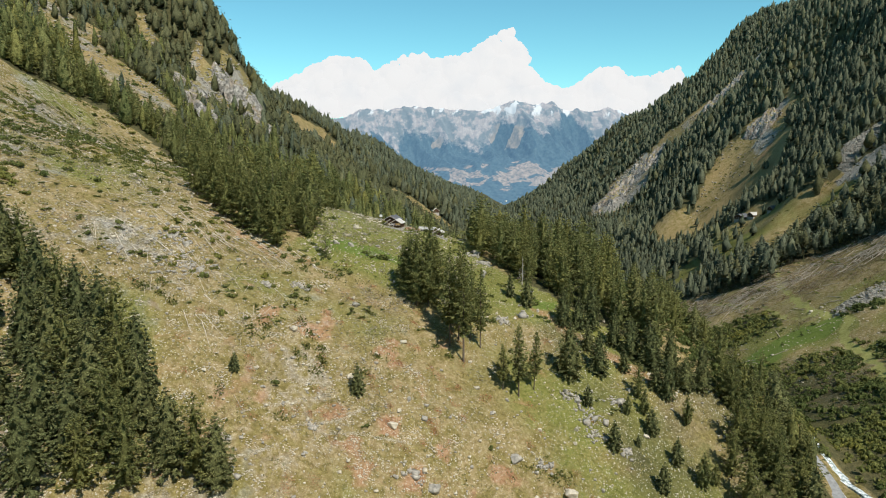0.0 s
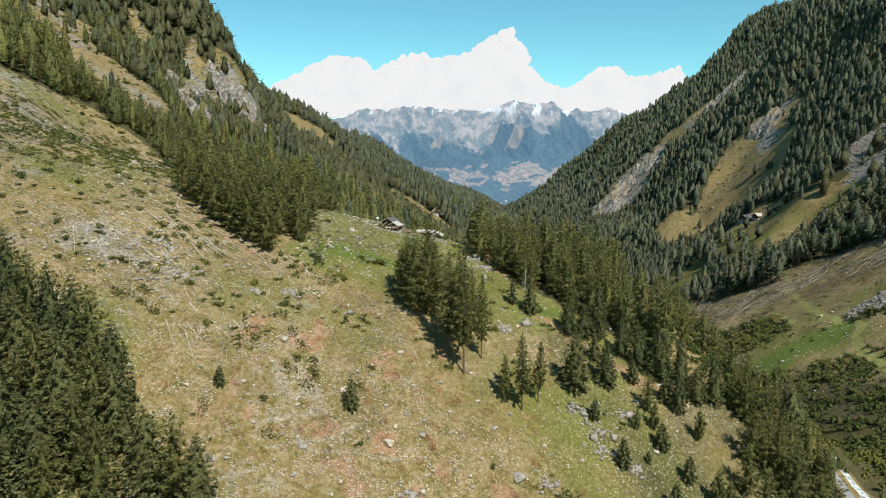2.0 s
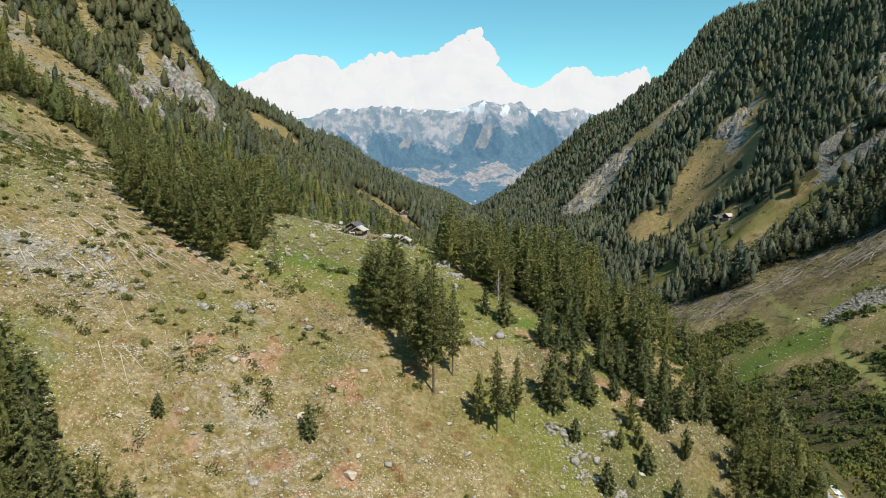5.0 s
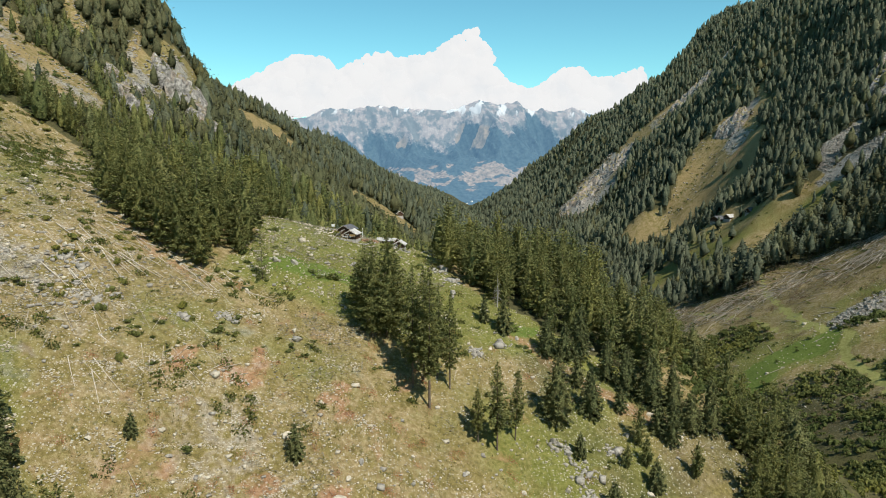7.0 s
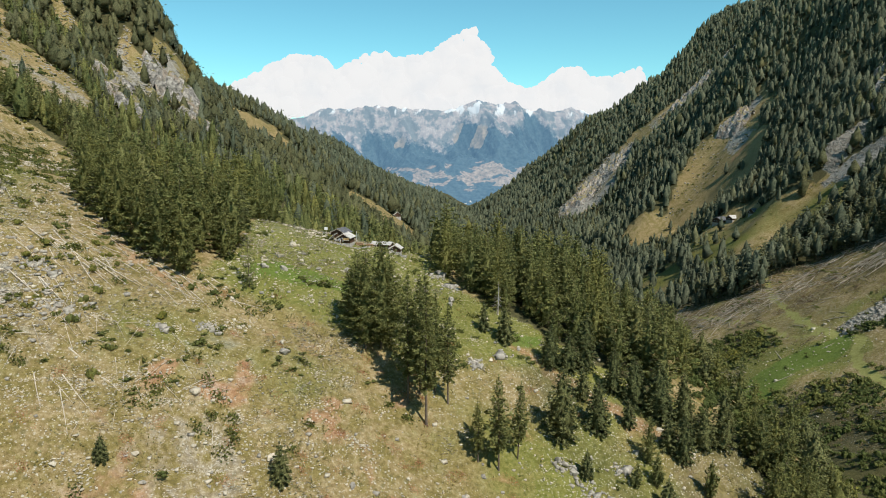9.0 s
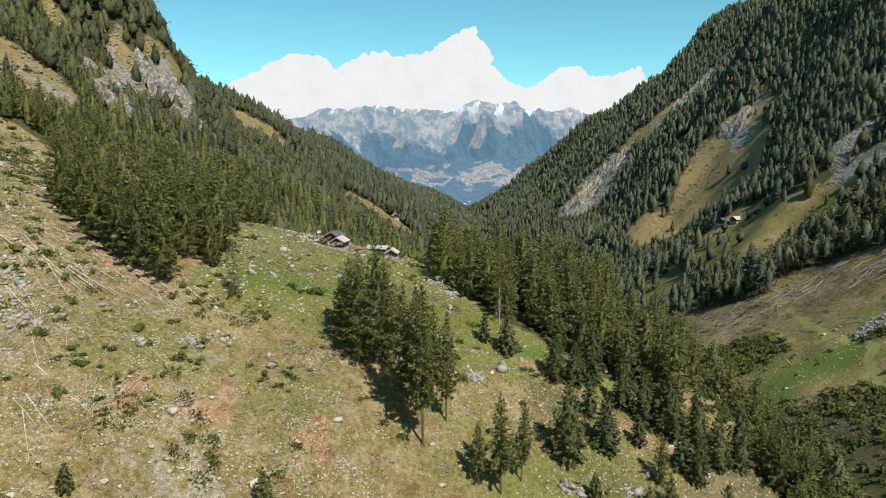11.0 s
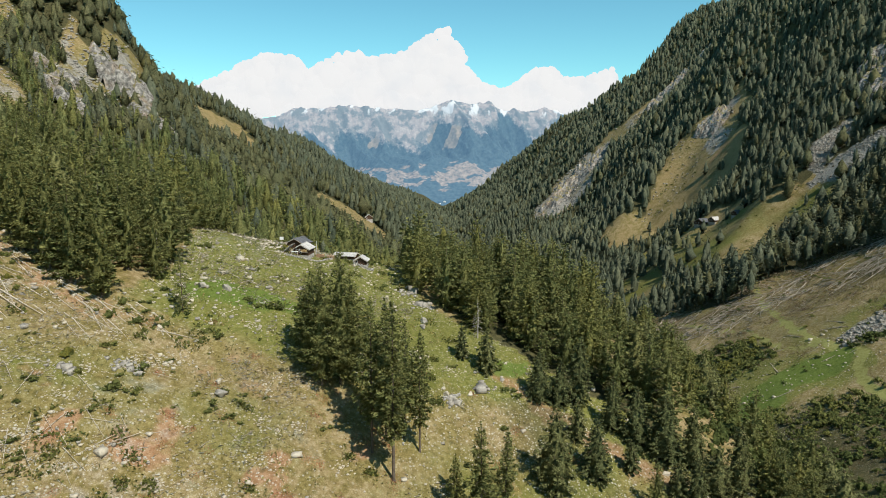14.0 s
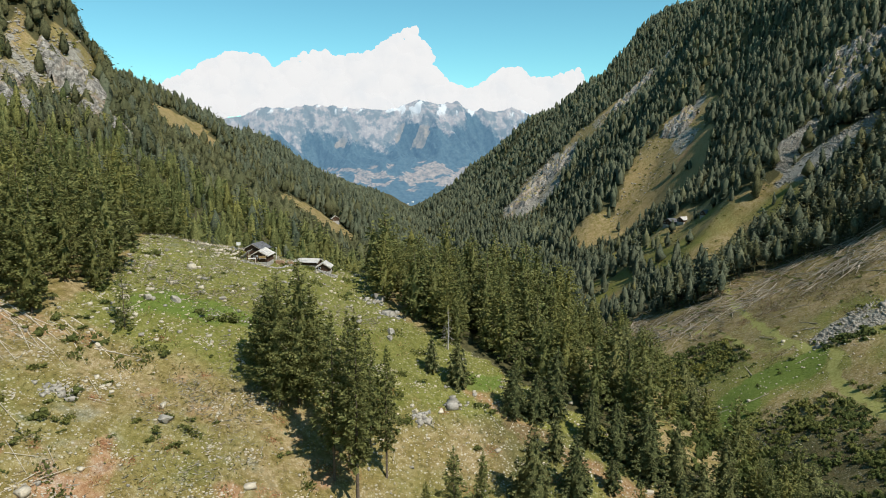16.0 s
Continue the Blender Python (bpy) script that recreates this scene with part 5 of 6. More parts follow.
for a, b, s in [(-21.3, 204.5, 4), (-24, 205.5, 3), (-17.8, 206, 3.2), (-35, 171.9, 2.6), (-26.7, 174.5, 2.2), (-23.4, 176.6, 2), (-20.9, 176.2, 2), (-42, 179.1, 2.6), (-36, 177.2, 2.4),
                (-38.7, 170.3, 2.6), (-76, 164, 3.4), (-19.3, 172.1, 1.8), (28.4, 196.4, 3.2), (31, 195.6, 2.4), (-58, 171, 2.5), (-44, 172, 2.8)]:
    bush(a, b, s, "low dark juniper bush on the open slope", "bushes")
x, y = scatter(-172, 60, 120, 305, 2200, gen, lambda x, y: on_slope(x, y) * np.clip(0.15 + 0.8 * rough(x, y, 25, 3, 43) + 0.5 * smooth(-20, -60, x), 0, 1) * smooth(130, 170, y))
scrub_x, scrub_y = scatter(-172, 25, 135, 305, 3600, gen, lambda x, y: on_slope(x, y) * np.clip(0.3 + 0.7 * rough(x, y, 16, 3, 45), 0, 1) * (0.04 + 0.96 * smooth(-15, -50, x) * smooth(150, 175, y)))
for a, b in zip(x[:270], y[:270]):
    bush(float(a), float(b), float(gen.uniform(0.9, 2.8)), "low dark juniper bush on the open slope", "bushes", 0.6)


def thicket(name, x, y, size, gen, label, shade=0.5):
    shapes = [bush_shape(20 + k, 34, 0.8) for k in range(6)]
    pick = gen.integers(0, 6, len(x))
    z = land(x, y)
    verts, tint = [], []
    for k, v in enumerate(shapes):
        sel = np.where(pick == k)[0]
        a = gen.uniform(0, 6.283, len(sel))[:, None]
        f = size[sel][:, None]
        vx = (v[None, :, 0] * np.cos(a) - v[None, :, 1] * np.sin(a)) * f + x[sel][:, None]
        vy = (v[None, :, 0] * np.sin(a) + v[None, :, 1] * np.cos(a)) * f + y[sel][:, None]
        verts.append(np.stack([vx, vy, v[None, :, 2] * f * 1.1 + z[sel][:, None]], 2).reshape(-1, 3))
        tint.append(np.repeat(np.clip(shade + 0.5 * rough(x[sel], y[sel], 18, 2, 4) + gen.normal(0, 0.15, len(sel)), 0, 1), len(v)))
    v, t = np.concatenate(verts), np.concatenate(tint)
    me = quad_mesh(name, v, np.arange(len(v)).reshape(-1, 4), M_SHRUB)
    add_colour(me, "tint", t, 0 * t, 0 * t)
    tagged(new(name, me), label, "thicket", kind="stuff")


def alder(x, y):
    c = smooth(0, 8, x - stream_x(y) - 6) * smooth(285, 262, y - 0.55 * (150 - x)) * (1 - strip(x, y, TRACK, 3)) * (1 - strip(x, y, LUSH, 12)) * smooth(30, 12, x - 150 - 0.2 * (y - 200))
    c = np.maximum(c, ragged(x, y, ALDERS) * 1.0)
    c = np.maximum(c, strip(x, y, [(180, 296), (200, 284), (214, 270)], 4))
    c = np.maximum(c, inside(x, y, SCRUB_BANK) * 0.8)
    return c * np.clip(0.95 + 0.8 * rough(x, y, 22, 3, 12), 0.1, 1)


x, y = scatter(58, 240, 120, 390, 15000, gen, alder)
thicket("alder_thicket", x, y, gen.uniform(1.2, 3.4, len(x)), gen, "dense olive-green alder scrub above the stream", 0.22)


thicket("juniper_scrub", scrub_x, scrub_y, gen.uniform(0.8, 2.3, len(scrub_x)), gen, "low green juniper scrub scattered over the hillside", 0.35)
x, y = scatter(125, 275, 230, 450, 2600, gen, lambda x, y: np.maximum(0.5 * strip(x, y, LOGGED, 26), ragged(x, y, CUT) * np.clip(0.5 * rough(x, y, 22, 3, 40), 0, 0.6)) * (1 - strip(x, y, TRACK, 3)))
thicket("clearing_shrubs", x, y, gen.uniform(0.5, 1.7, len(x)), gen, "small dark shrubs and stumps on the cleared slope", 0.15)
x, y = scatter(255, 365, 700, 780, 260, gen, lambda x, y: 0.5 * ragged(x, y, ALP))
thicket("pasture_shrubs", x, y, gen.uniform(0.8, 2.2, len(x)), gen, "small dark shrubs on the high pasture")
x, y = scatter(-240, -105, 320, 505, 1500, gen, lambda x, y: 0.5 * (ragged(x, y, CRAG) | ragged(x, y, GULLY) | ragged(x, y, LEDGE)) * np.clip(0.5 + 0.7 * rough(x, y, 12, 2, 57), 0, 1))
thicket("crag_shrubs", x, y, gen.uniform(0.8, 2.6, len(x)), gen, "low dark shrubs on the crag and in the gully", 0.3)
x, y = scatter(180, 300, 430, 620, 400, gen, lambda x, y: 0.4 * ragged(x, y, PASTURE))
thicket("pasture_shrubs", x, y, gen.uniform(0.6, 1.8, len(x)), gen, "small dark shrubs on the lower pasture")
x, y = scatter(255, 365, 700, 780, 500, gen, lambda x, y: 0.6 * ragged(x, y, ALP))
stone_field("pasture_rocks", x, y, gen.uniform(0.6, 2.6, len(x)), gen, M_BOULDER, "grey rocks on the high pasture")


# ---- stream and road ----
def ribbon(name, spine, widths, lift, mat, label, category, kind="structure"):
    """A strip laid on the ground along a line of places."""
    bm = bmesh.new()
    pts = [Vector((x, y, 0)) for x, y in spine]
    fine = []
    for k in range(len(pts) - 1):
        for s in range(8):
            t = s / 8
            p0, p1, p2, p3 = pts[max(k - 1, 0)], pts[k], pts[k + 1], pts[min(k + 2, len(pts) - 1)]
            fine.append(0.5 * (2 * p1 + (p2 - p0) * t + (2 * p0 - 5 * p1 + 4 * p2 - p3) * t * t + (3 * p1 - p0 - 3 * p2 + p3) * t ** 3))
    fine.append(pts[-1])
    rows = []
    for k, p in enumerate(fine):
        d = (fine[min(k + 1, len(fine) - 1)] - fine[max(k - 1, 0)]).normalized()
        side = Vector((-d.y, d.x, 0))
        zs = [float(land(p.x + side.x * o, p.y + side.y * o)) for o in (widths[0], 0.0, widths[1])]
        z = sum(zs) / 3 + lift
        row = []
        for o, dz in ((widths[0] - 0.25, -1.2), (widths[0], 0), (0.5 * (widths[0] + widths[1]), 0.03), (widths[1], 0), (widths[1] + 0.25, -1.2)):
            row.append(bm.verts.new((p.x + side.x * o, p.y + side.y * o, z + dz)))
        rows.append(row)
    for r0, r1 in zip(rows, rows[1:]):
        for a in range(4):
            bm.faces.new((r0[a], r0[a + 1], r1[a + 1], r1[a]))
    bmesh.ops.recalc_face_normals(bm, faces=bm.faces)
    me = bpy.data.meshes.new(name)
    bm.to_mesh(me)
    bm.free()
    me.materials.append(mat)
    return tagged(new(name, me), label, category, kind=kind)


ribbon("road", [(98, 60), (100, 120), (101.5, 150), (102.8, 166), (103.6, 172), (103, 178.5), (101, 183)], (-1.6, 1.6), 0.1, M_ASPHALT, "narrow grey asphalt road beside the stream", "road")
ribbon("road_edge_line", [(98, 60), (100, 120), (101.5, 150), (102.8, 166), (103.6, 172), (103, 178.5), (101, 183)], (-1.7, -1.55), 0.14, M_WHITE, "pale worn line along the road edge", "road marking")
ribbon("stream", [(112, 60), (111, 120), (110.5, 150), (109.5, 165), (108.6, 172), (107.5, 180), (106, 187)], (-1.5, 1.5), 0.0, M_WATER, "white mountain stream over stones", "stream")
# ---- huts ----
def block(bm, x0, x1, y0, y1, z0, z1, bevel=0.0):
    got = bmesh.ops.create_cube(bm, size=1.0, matrix=Matrix.Translation(((x0 + x1) / 2, (y0 + y1) / 2, (z0 + z1) / 2)) @ Matrix.Diagonal((x1 - x0, y1 - y0, z1 - z0, 1)))
    if bevel:
        edges = list({e for v in got["verts"] for e in v.link_edges})
        bmesh.ops.bevel(bm, geom=edges, offset=bevel, segments=1, affect="EDGES")


def log_walls(w, d, z0, z1, rise):
    """Stacked logs round a room, with gables at both ends; each log proud of the joint above it."""
    bm = bmesh.new()
    n = max(4, int((z1 - z0) / 0.24))
    step = (z1 - z0) / n
    for k in range(n):
        z = z0 + k * step
        o = 0.25 * (k % 2)
        for sy in (-1, 1):
            y = sy * d / 2
            block(bm, -w / 2 - o, w / 2 + o, y - 0.1, y + 0.1, z, z + step * 0.88)
        for sx in (-1, 1):
            x = sx * w / 2
            block(bm, x - 0.1, x + 0.1, -d / 2 - 0.25 + o, d / 2 + 0.25 - o, z, z + step * 0.88)
    m = max(3, int(rise / 0.24))
    for k in range(m):
        half = w / 2 * (1 - (k + 0.4) / m)
        for sy in (-1, 1):
            block(bm, -half, half, sy * d / 2 - 0.09, sy * d / 2 + 0.09, z1 + k * rise / m, z1 + (k + 0.9) * rise / m)
    return bm


def roof_side(w, d, z, rise, side, over=0.7):
    """One roof slope laid with overlapping courses of slabs."""
    bm = bmesh.new()
    run = w / 2 + over
    pitch = rise / (w / 2)
    courses = 7
    g = np.random.default_rng(int(10 * w) + side)
    for k in range(courses):
        x0, x1 = run * k / courses, run * (k + 1.25) / courses
        y = -d / 2 - over
        while y < d / 2 + over - 0.1:
            y1 = min(y + g.uniform(0.6, 1.1), d / 2 + over)
            t = 0.07 + g.uniform(0, 0.04)
            za, zb = z + rise - x0 * pitch + 0.02, z + rise - x1 * pitch + 0.09
            vs = [bm.verts.new((side * x, yy, zz)) for x, yy, zz in ((x0, y, za), (x1, y, zb), (x1, y1 - 0.03, zb), (x0, y1 - 0.03, za),
                                                                  (x0, y, za + t), (x1, y, zb + t), (x1, y1 - 0.03, zb + t), (x0, y1 - 0.03, za + t))]
            for f in ((0, 3, 2, 1), (4, 5, 6, 7), (0, 1, 5, 4), (1, 2, 6, 5), (2, 3, 7, 6), (3, 0, 4, 7)):
                bm.faces.new([vs[i] for i in f])
            y = y1
    bmesh.ops.recalc_face_normals(bm, faces=bm.faces)
    return bm


def opening(w, h, thick=0.08):
    bm = bmesh.new()
    block(bm, -w / 2, w / 2, -thick / 2, thick / 2, 0, h, 0.01)
    return bm


def hut(x, y, heading, w, d, wall, rise, roof, label, size=1.0, windows=2, chimney=False, sink=0.6, over=0.7, balcony=False):
    """A gabled hut; its front looks along -y before it is turned."""
    top = new("alpine_hut")
    foot = min(float(land(x + a * w / 2, y + b * d / 2)) for a in (-1, 1) for b in (-1, 1))
    head = max(float(land(x + a * w / 2, y + b * d / 2)) for a in (-1, 1) for b in (-1, 1))
    head = min(head, foot + 2.6 * size)
    top.matrix_basis = Matrix.Translation((x, y, head - sink * size)) @ pose(0, 0, 0, 0, 0, heading) @ Matrix.Scale(size, 4)
    bm = bmesh.new()
    block(bm, -w / 2 - 0.2, w / 2 + 0.2, -d / 2 - 0.2, d / 2 + 0.2, (foot - head) / size - 0.6, 0.75, 0.06)
    part("stone_base", bm, M_WALL, top, "rough stone base")
    part("log_wall", log_walls(w, d, 0.75, wall, rise), M_TIMBER, top)
    for side in (-1, 1):
        part("roof_slope", roof_side(w, d, wall, rise, side, over), roof, top)
    bm = bmesh.new()
    block(bm, -0.12, 0.12, -d / 2 - over, d / 2 + over, wall + rise - 0.05, wall + rise + 0.16, 0.03)
    part("ridge_beam", bm, roof, top)
    door = part("door", opening(0.9, 1.9), M_TIMBER, top, "plank door")
    door.location = (w * 0.22, -d / 2 - 0.14, 0.75)
    for k in range(windows):
        f = part("window", opening(0.8, 0.8, 0.1), M_WHITE, top, "small window with white frame")
        f.location = (-w * 0.32 + k * 0.3 * w, -d / 2 - 0.13, 1.5)
        bm = bmesh.new()
        block(bm, -0.3, 0.3, -0.07, -0.055, 0.1, 0.7)
        part("pane", bm, M_GLASS, f)
    for side in (-1, 1):
        bm = bmesh.new()
        for a, b in (((0, wall + rise - 0.02), (side * (w / 2 + over), wall - over * rise / (w / 2) - 0.02)),):
            vs = [bm.verts.new((x, y, z)) for y in (-d / 2 - over - 0.06, -d / 2 - over + 0.04) for x, z in (a, b, (b[0], b[1] - 0.24), (a[0], a[1] - 0.24))]
            for f in ((0, 1, 2, 3), (7, 6, 5, 4), (0, 4, 5, 1), (1, 5, 6, 2), (2, 6, 7, 3), (3, 7, 4, 0)):
                bm.faces.new([vs[i] for i in f])
        bmesh.ops.recalc_face_normals(bm, faces=bm.faces)
        part("barge_board", bm, M_DEADWOOD, top, "pale weathered board")
    if balcony:
        bm = bmesh.new()
        block(bm, 0.02 * w, 0.48 * w, -d / 2 - 0.85, -d / 2 - 0.12, 2.0, 2.08)
        part("balcony_floor", bm, M_DEADWOOD, top)
        for z in (2.35, 2.6, 2.85):
            bm = bmesh.new()
            block(bm, 0.02 * w, 0.48 * w, -d / 2 - 0.87, -d / 2 - 0.82, z, z + 0.18)
            part("balcony_board", bm, M_FRESH, top, "yellow-brown board")
        for k in range(2):
            f = part("window", opening(0.7, 0.55, 0.1), M_WHITE, top, "small window with white frame")
            f.location = (-w * 0.34 + k * 0.2 * w, -d / 2 - 0.13, 2.55)
            bm = bmesh.new()
            block(bm, -0.25, 0.25, -0.07, -0.055, 0.08, 0.47)
            part("pane", bm, M_GLASS, f)
    if chimney:
        bm = bmesh.new()
        block(bm, -0.35, 0.35, -0.35, 0.35, -0.8, 0.9, 0.04)
        block(bm, -0.5, 0.5, -0.5, 0.5, 0.9, 1.0)
        c = part("chimney", bm, M_WALL, top)
        c.location = (w * 0.18, d * 0.2, wall + rise * 0.7)
    return tagged(top, label, "hut", "huts")


hut(-16.3, 242.6, -12, 5.3, 6.4, 3.3, 1.5, M_SLAB, "dark timber hut with a pale stone-slab roof and balcony", 0.7, sink=1.3, balcony=True)
hut(-18.2, 248.6, -24, 6.6, 6.0, 3.6, 1.7, M_SLATE, "timber hut under a grey slate roof", 0.68, windows=1, sink=1.5)
hut(-5.8, 250.0, 72, 5.0, 7.6, 2.0, 0.8, M_SLAB, "low stone-roofed hut sunk into the slope", 0.72, windows=1, sink=1.2)
hut(-1.6, 245.8, -8, 4.2, 4.8, 2.5, 1.35, M_SLAB, "small brown timber hut with a pale roof", 0.7, windows=1, sink=1.2)
hut(247, 561, -70, 9, 7, 3.0, 2.2, M_SLATE, "dark chalet on the mountain pasture", windows=2)
hut(252, 552, -70, 6, 6, 2.6, 1.8, M_SLAB, "pale-roofed chalet on the mountain pasture", windows=2)
hut(254, 524, -70, 5, 5, 2.6, 1.8, M_SLATE, "small dark chalet on the mountain pasture", windows=1)
hut(-8, 650, 20, 6, 8, 3.0, 2.0, M_SLAB, "lone chalet on the distant grass strip", windows=1)


def lean_to(x, y, heading, w, d, label):
    top = new("lean_to")
    z = float(land(x, y))
    top.matrix_basis = Matrix.Translation((x, y, z)) @ pose(0, 0, 0, 0, 0, heading)
    part("roof_slope", roof_side(w, d, 0.6, 1.5, -1, 0.2), M_SLAB, top)
    for a in (-w / 2, -0.15):
        for b in (-d / 2, d / 2):
            bm = bmesh.new()
            block(bm, a - 0.08, a + 0.08, b - 0.08, b + 0.08, -1.0, 0.6 if a < -0.2 else 2.0)
            part("post", bm, M_TIMBER, top)
    return tagged(top, label, "shed", "huts")


lean_to(-19.0, 241.6, -12, 3.2, 3.2, "open shed with a stone-slab roof beside the hut")


def dry_wall(spine, height, label):
    """A dry stone wall of stacked uneven stones."""
    pieces = []
    g = np.random.default_rng(len(spine) * 7 + int(height * 10))
    for (ax, ay), (bx, by) in zip(spine, spine[1:]):
        n = max(2, int(math.hypot(bx - ax, by - ay) / 0.42))
        for k in range(n):
            px, py = ax + (bx - ax) * k / n, ay + (by - ay) * k / n
            z = float(land(px, py)) - 0.2
            for lv in range(int(height / 0.28)):
                v = CUBE * g.uniform(0.7, 1.0, (8, 3)) * (0.24, 0.26, 0.16)
                pieces.append((v + (px + g.normal(0, 0.05), py + g.normal(0, 0.05), z + 0.15 + lv * 0.28), CUBE_Q.copy()))
    v, q = gather(pieces)
    return tagged(new("stone_wall", quad_mesh("stone_wall", v, q, M_WALL)), label, "wall", "stone walls")


def wood_stack(x, y, heading, width, height):
    """Split firewood piled between two stakes, its cut ends outwards."""
    top = new("firewood_stack")
    top.matrix_basis = Matrix.Translation((x, y, float(land(x, y)) - 0.1)) @ pose(0, 0, 0, 0, 0, heading)
    g = np.random.default_rng(5)
    me_list = []
    for k in range(4):
        v, q = tapered([(0, 0, 0), (0, 0, 0.9)], [0.11, 0.11], 6)
        v = v * g.uniform(0.8, 1.2, (len(v), 1))
        caps = np.array([(0, 1, 2, 3), (0, 3, 4, 5), (9, 8, 7, 6), (11, 10, 9, 6)])
        me_list.append(quad_mesh("log", v[:, (0, 2, 1)] * (1, 1, 1), np.concatenate([q, caps]), M_CUTWOOD))
    for row in range(int(height / 0.2)):
        for k in range(int(width / 0.22)):
            o = new("log", me_list[int(g.integers(0, 4))])
            o.parent = top
            o.location = (-width / 2 + 0.22 * k + 0.11 * (row % 2), g.normal(0, 0.05) - 0.45, 0.12 + 0.2 * row)
    for a in (-width / 2 - 0.2, width / 2 + 0.2):
        bm = bmesh.new()
        block(bm, a - 0.05, a + 0.05, -0.05, 0.05, -0.4, height + 0.3)
        part("stake", bm, M_DEADWOOD, top)
    return tagged(top, "stack of split orange-brown firewood beside the hut", "firewood", "firewood")


wood_stack(-12.2, 244.6, -14, 2.4, 1.2)
wood_stack(-9.4, 245.2, -10, 2.2, 1.0)


def dead_tree(x, y, height):
    """A dead conifer: bare trunk and grey limbs that bend down, with side twigs."""
    g = np.random.default_rng(int(abs(x) * 10))
    top = new("dead_tree")
    top.matrix_basis = Matrix.Translation((x, y, float(land(x, y))))
    v, q = tapered([(0, 0, -0.5), (0, 0, 0.4), (0.1, 0, height * 0.5), (0, 0.1, height)], [0.22, 0.17, 0.1, 0.02], 7)
    o = new("trunk", quad_mesh("trunk", v, q, M_TWIGS_BARK))
    o.parent = top
    for k in range(46):
        z, a = height * g.uniform(0.12, 0.95), g.uniform(0, 6.28)
        r = height * 0.24 * (1.05 - z / height) * g.uniform(0.5, 1.1)
        c, n = math.cos(a), math.sin(a)
        pieces = [tapered([(0, 0, z), (0.5 * r * c, 0.5 * r * n, z - 0.05 * r), (r * c, r * n, z - 0.35 * r)], [0.05, 0.035, 0.012], 4)]
        for j in range(4):
            t, b = g.uniform(0.35, 0.95), a + g.choice((-1, 1)) * g.uniform(0.5, 1.0)
            base = (t * r * c, t * r * n, z - 0.3 * r * t * t)
            pieces.append(tapered([base, (base[0] + 0.35 * r * math.cos(b), base[1] + 0.35 * r * math.sin(b), base[2] - 0.2 * r)], [0.02, 0.008], 3))
        v, q = gather(pieces)
        o = new("limb", quad_mesh("limb", v, q, M_TWIGS_BARK))
        o.parent = top
    return tagged(top, "bare grey dead conifer at the wood's edge", "tree", "dead trees")


dead_tree(-41.5, 206.0, 9.5)
dead_tree(25.2, 213.5, 9)
dry_wall([(-20.5, 237.5), (-16, 238), (-12, 240.5), (-9.5, 244), (-9, 248)], 0.7, "dry stone wall round the hut terrace")
dry_wall([(-3.4, 243.4), (0.5, 243.4), (1.8, 244.6)], 0.9, "dry stone terrace wall below the small hut")
dry_wall([(-22, 205.6), (-17.5, 206.4), (-15, 206.2)], 0.4, "low broken stone wall across the meadow")
dry_wall([(15.5, 190.5), (19, 192.5)], 0.6, "low heap of stacked field stones")


def pole(x, y, height, board, label, name):
    top = new(name)
    top.matrix_basis = Matrix.Translation((x, y, float(land(x, y)) - 0.3))
    v, q = tapered([(0, 0, 0), (0, 0, height)], [0.06, 0.04], 8)
    o = new("shaft", quad_mesh("shaft", v, q, M_WHITE if not board else M_DEADWOOD))
    o.parent = top
    if board:
        bm = bmesh.new()
        block(bm, -0.5, 0.5, -0.05, 0.05, height - 0.8, height, 0.02)
        part("board", bm, M_WHITE, top, "plain white board")
    else:
        bm = bmesh.new()
        bmesh.ops.create_uvsphere(bm, u_segments=8, v_segments=6, radius=0.13, matrix=Matrix.Translation((0, 0, height)))
        part("finial", bm, M_WHITE, top)
    return tagged(top, label, "pole", "poles")


pole(-22.6, 247.5, 2.6, True, "weathered post with a white board beside the huts", "sign_post")
pole(-13.4, 246.5, 3.6, False, "slim white flagpole beside the huts", "flagpole")


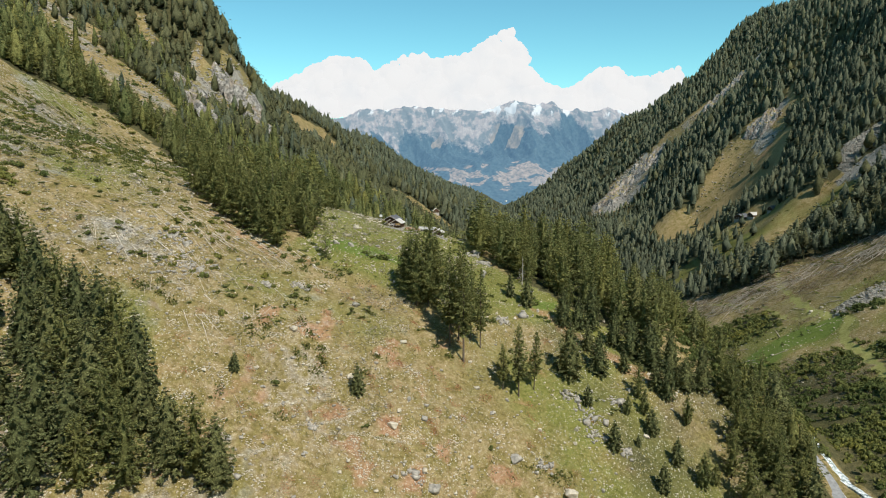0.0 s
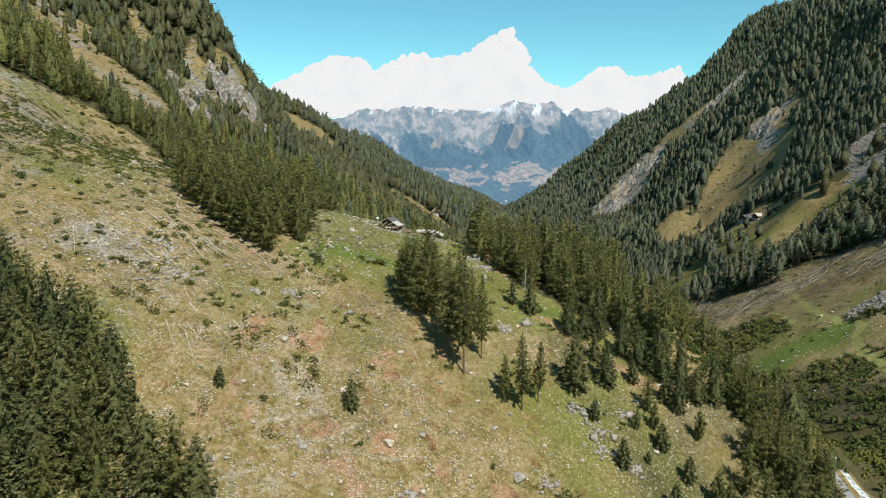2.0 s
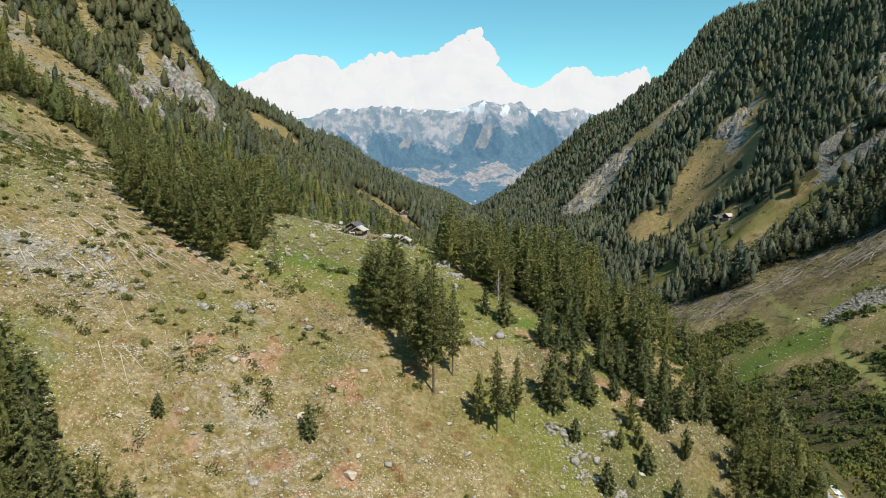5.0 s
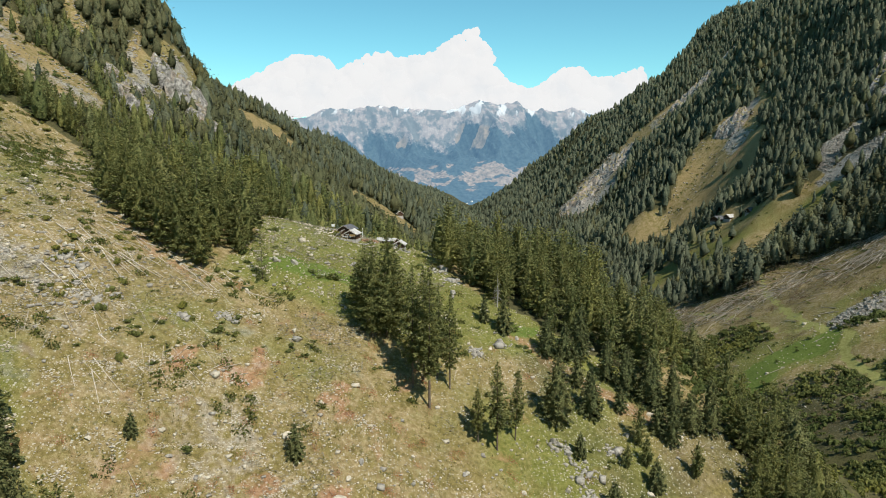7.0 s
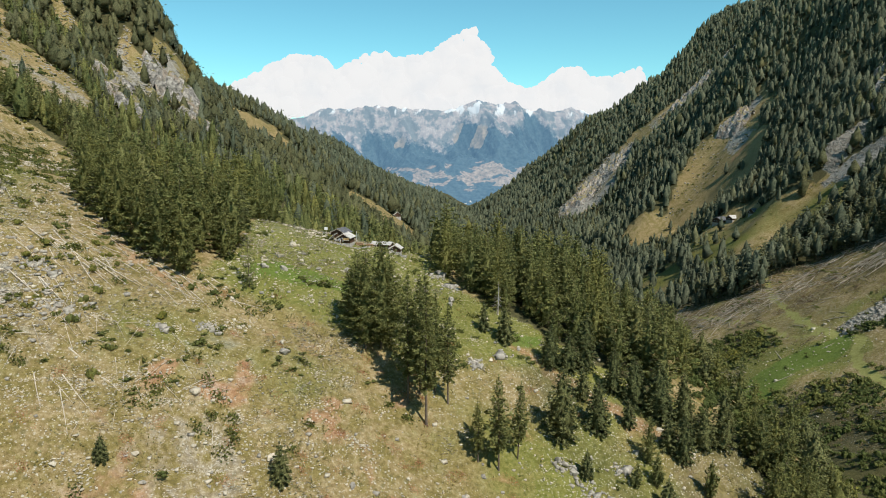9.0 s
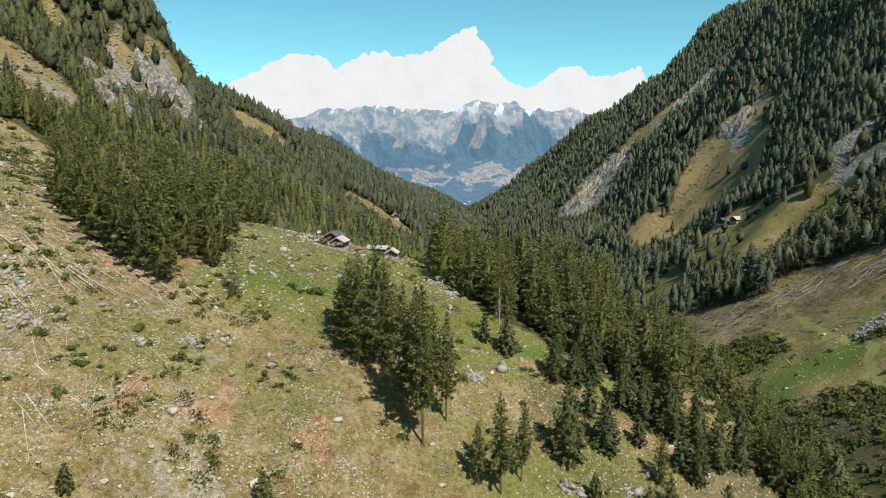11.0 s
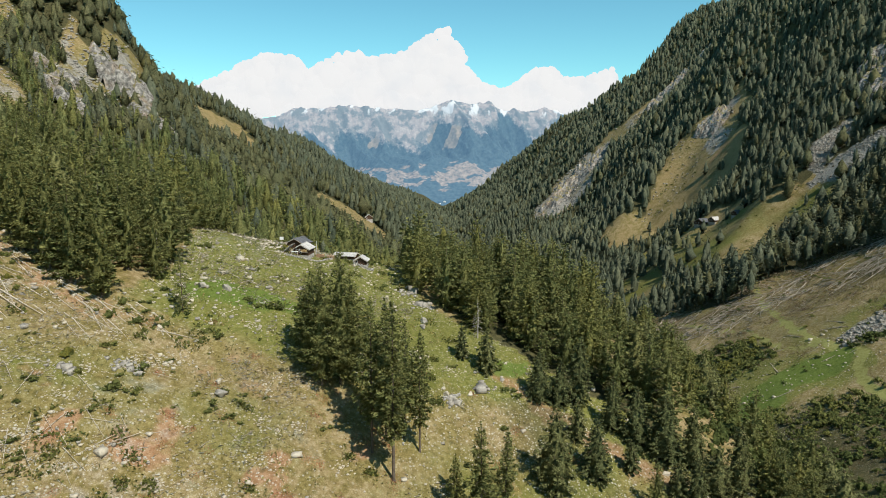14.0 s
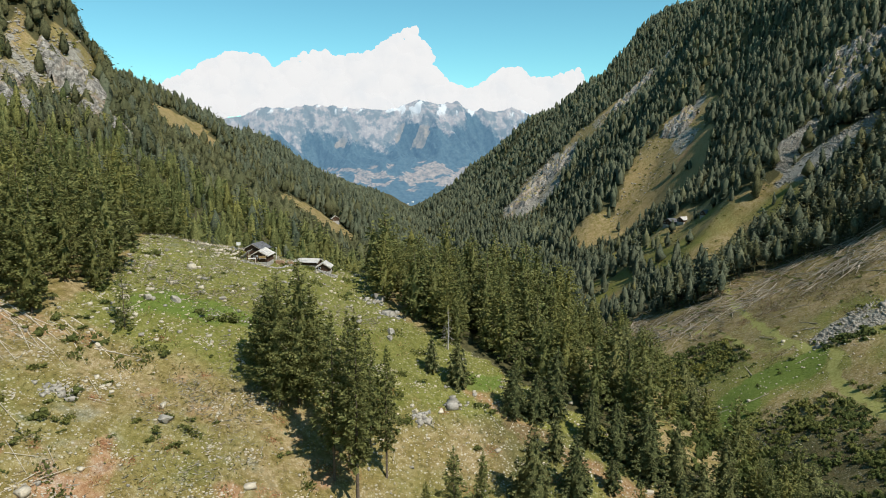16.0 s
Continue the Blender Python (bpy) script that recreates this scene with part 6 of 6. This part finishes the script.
def fence(x0, y0, x1, y1, n):
    top = new("wooden_fence")
    top.matrix_basis = Matrix.Translation((x0, y0, float(land(x0, y0))))
    dx, dy = (x1 - x0), (y1 - y0)
    dz = float(land(x1, y1)) - float(land(x0, y0))
    for k in range(n):
        t = k / (n - 1)
        bm = bmesh.new()
        block(bm, dx * t - 0.07, dx * t + 0.07, dy * t - 0.07, dy * t + 0.07, dz * t - 0.4, dz * t + 1.1)
        part("post", bm, M_DEADWOOD, top)
    for h in (0.5, 0.95):
        v, q = tapered([(0, 0, h), (dx, dy, dz + h)], [0.06, 0.06], 5)
        o = new("rail", quad_mesh("rail", v, q, M_DEADWOOD))
        o.parent = top
    return tagged(top, "pale wooden fence beside the hut", "fence")


fence(-12.5, 245.5, -7.5, 246.8, 6)


def table_set(x, y):
    top = new("garden_table")
    top.matrix_basis = Matrix.Translation((x, y, float(land(x, y)) + 0.35))
    bm = bmesh.new()
    block(bm, -0.9, 0.9, -0.4, 0.4, 0.7, 0.78, 0.02)
    part("tabletop", bm, M_WHITE, top)
    for a in (-0.75, 0.75):
        bm = bmesh.new()
        block(bm, a - 0.06, a + 0.06, -0.3, 0.3, -0.8, 0.7)
        part("leg", bm, M_DEADWOOD, top)
    return tagged(top, "white-topped garden table in front of the hut", "table")


table_set(-18.2, 238.8)
x, y = scatter(-36, -17, 234, 258, 900, gen, lambda x, y: 0.6 * np.exp(-((x + 24) / 5) ** 2 - ((y - 244) / 5) ** 2))
stone_field("stone_heap", x, y, gen.uniform(0.3, 1.5, len(x)), gen, M_PALE, "heap of pale stones beside the hut")


# ---- the far village on the floor of the main valley ----
def village():
    g = np.random.default_rng(3)
    n = 130
    x, y = g.normal(275, 60, n), g.normal(3640, 30, n)
    v = CUBE[None] * np.stack([g.uniform(2.5, 6, n), g.uniform(2.5, 6, n), g.uniform(2, 4.5, n)], 1)[:, None, :]
    z = range_height(x, (y - 3550) / 1000) + 2
    v = v + np.stack([x, y, z], 1)[:, None, :]
    q = CUBE_Q[None] + (np.arange(n) * 8)[:, None, None]
    tagged(new("village", quad_mesh("village", v.reshape(-1, 3), q.reshape(-1, 4), M_WHITE)), "tiny pale houses of a distant valley village", "village", kind="stuff")


village()
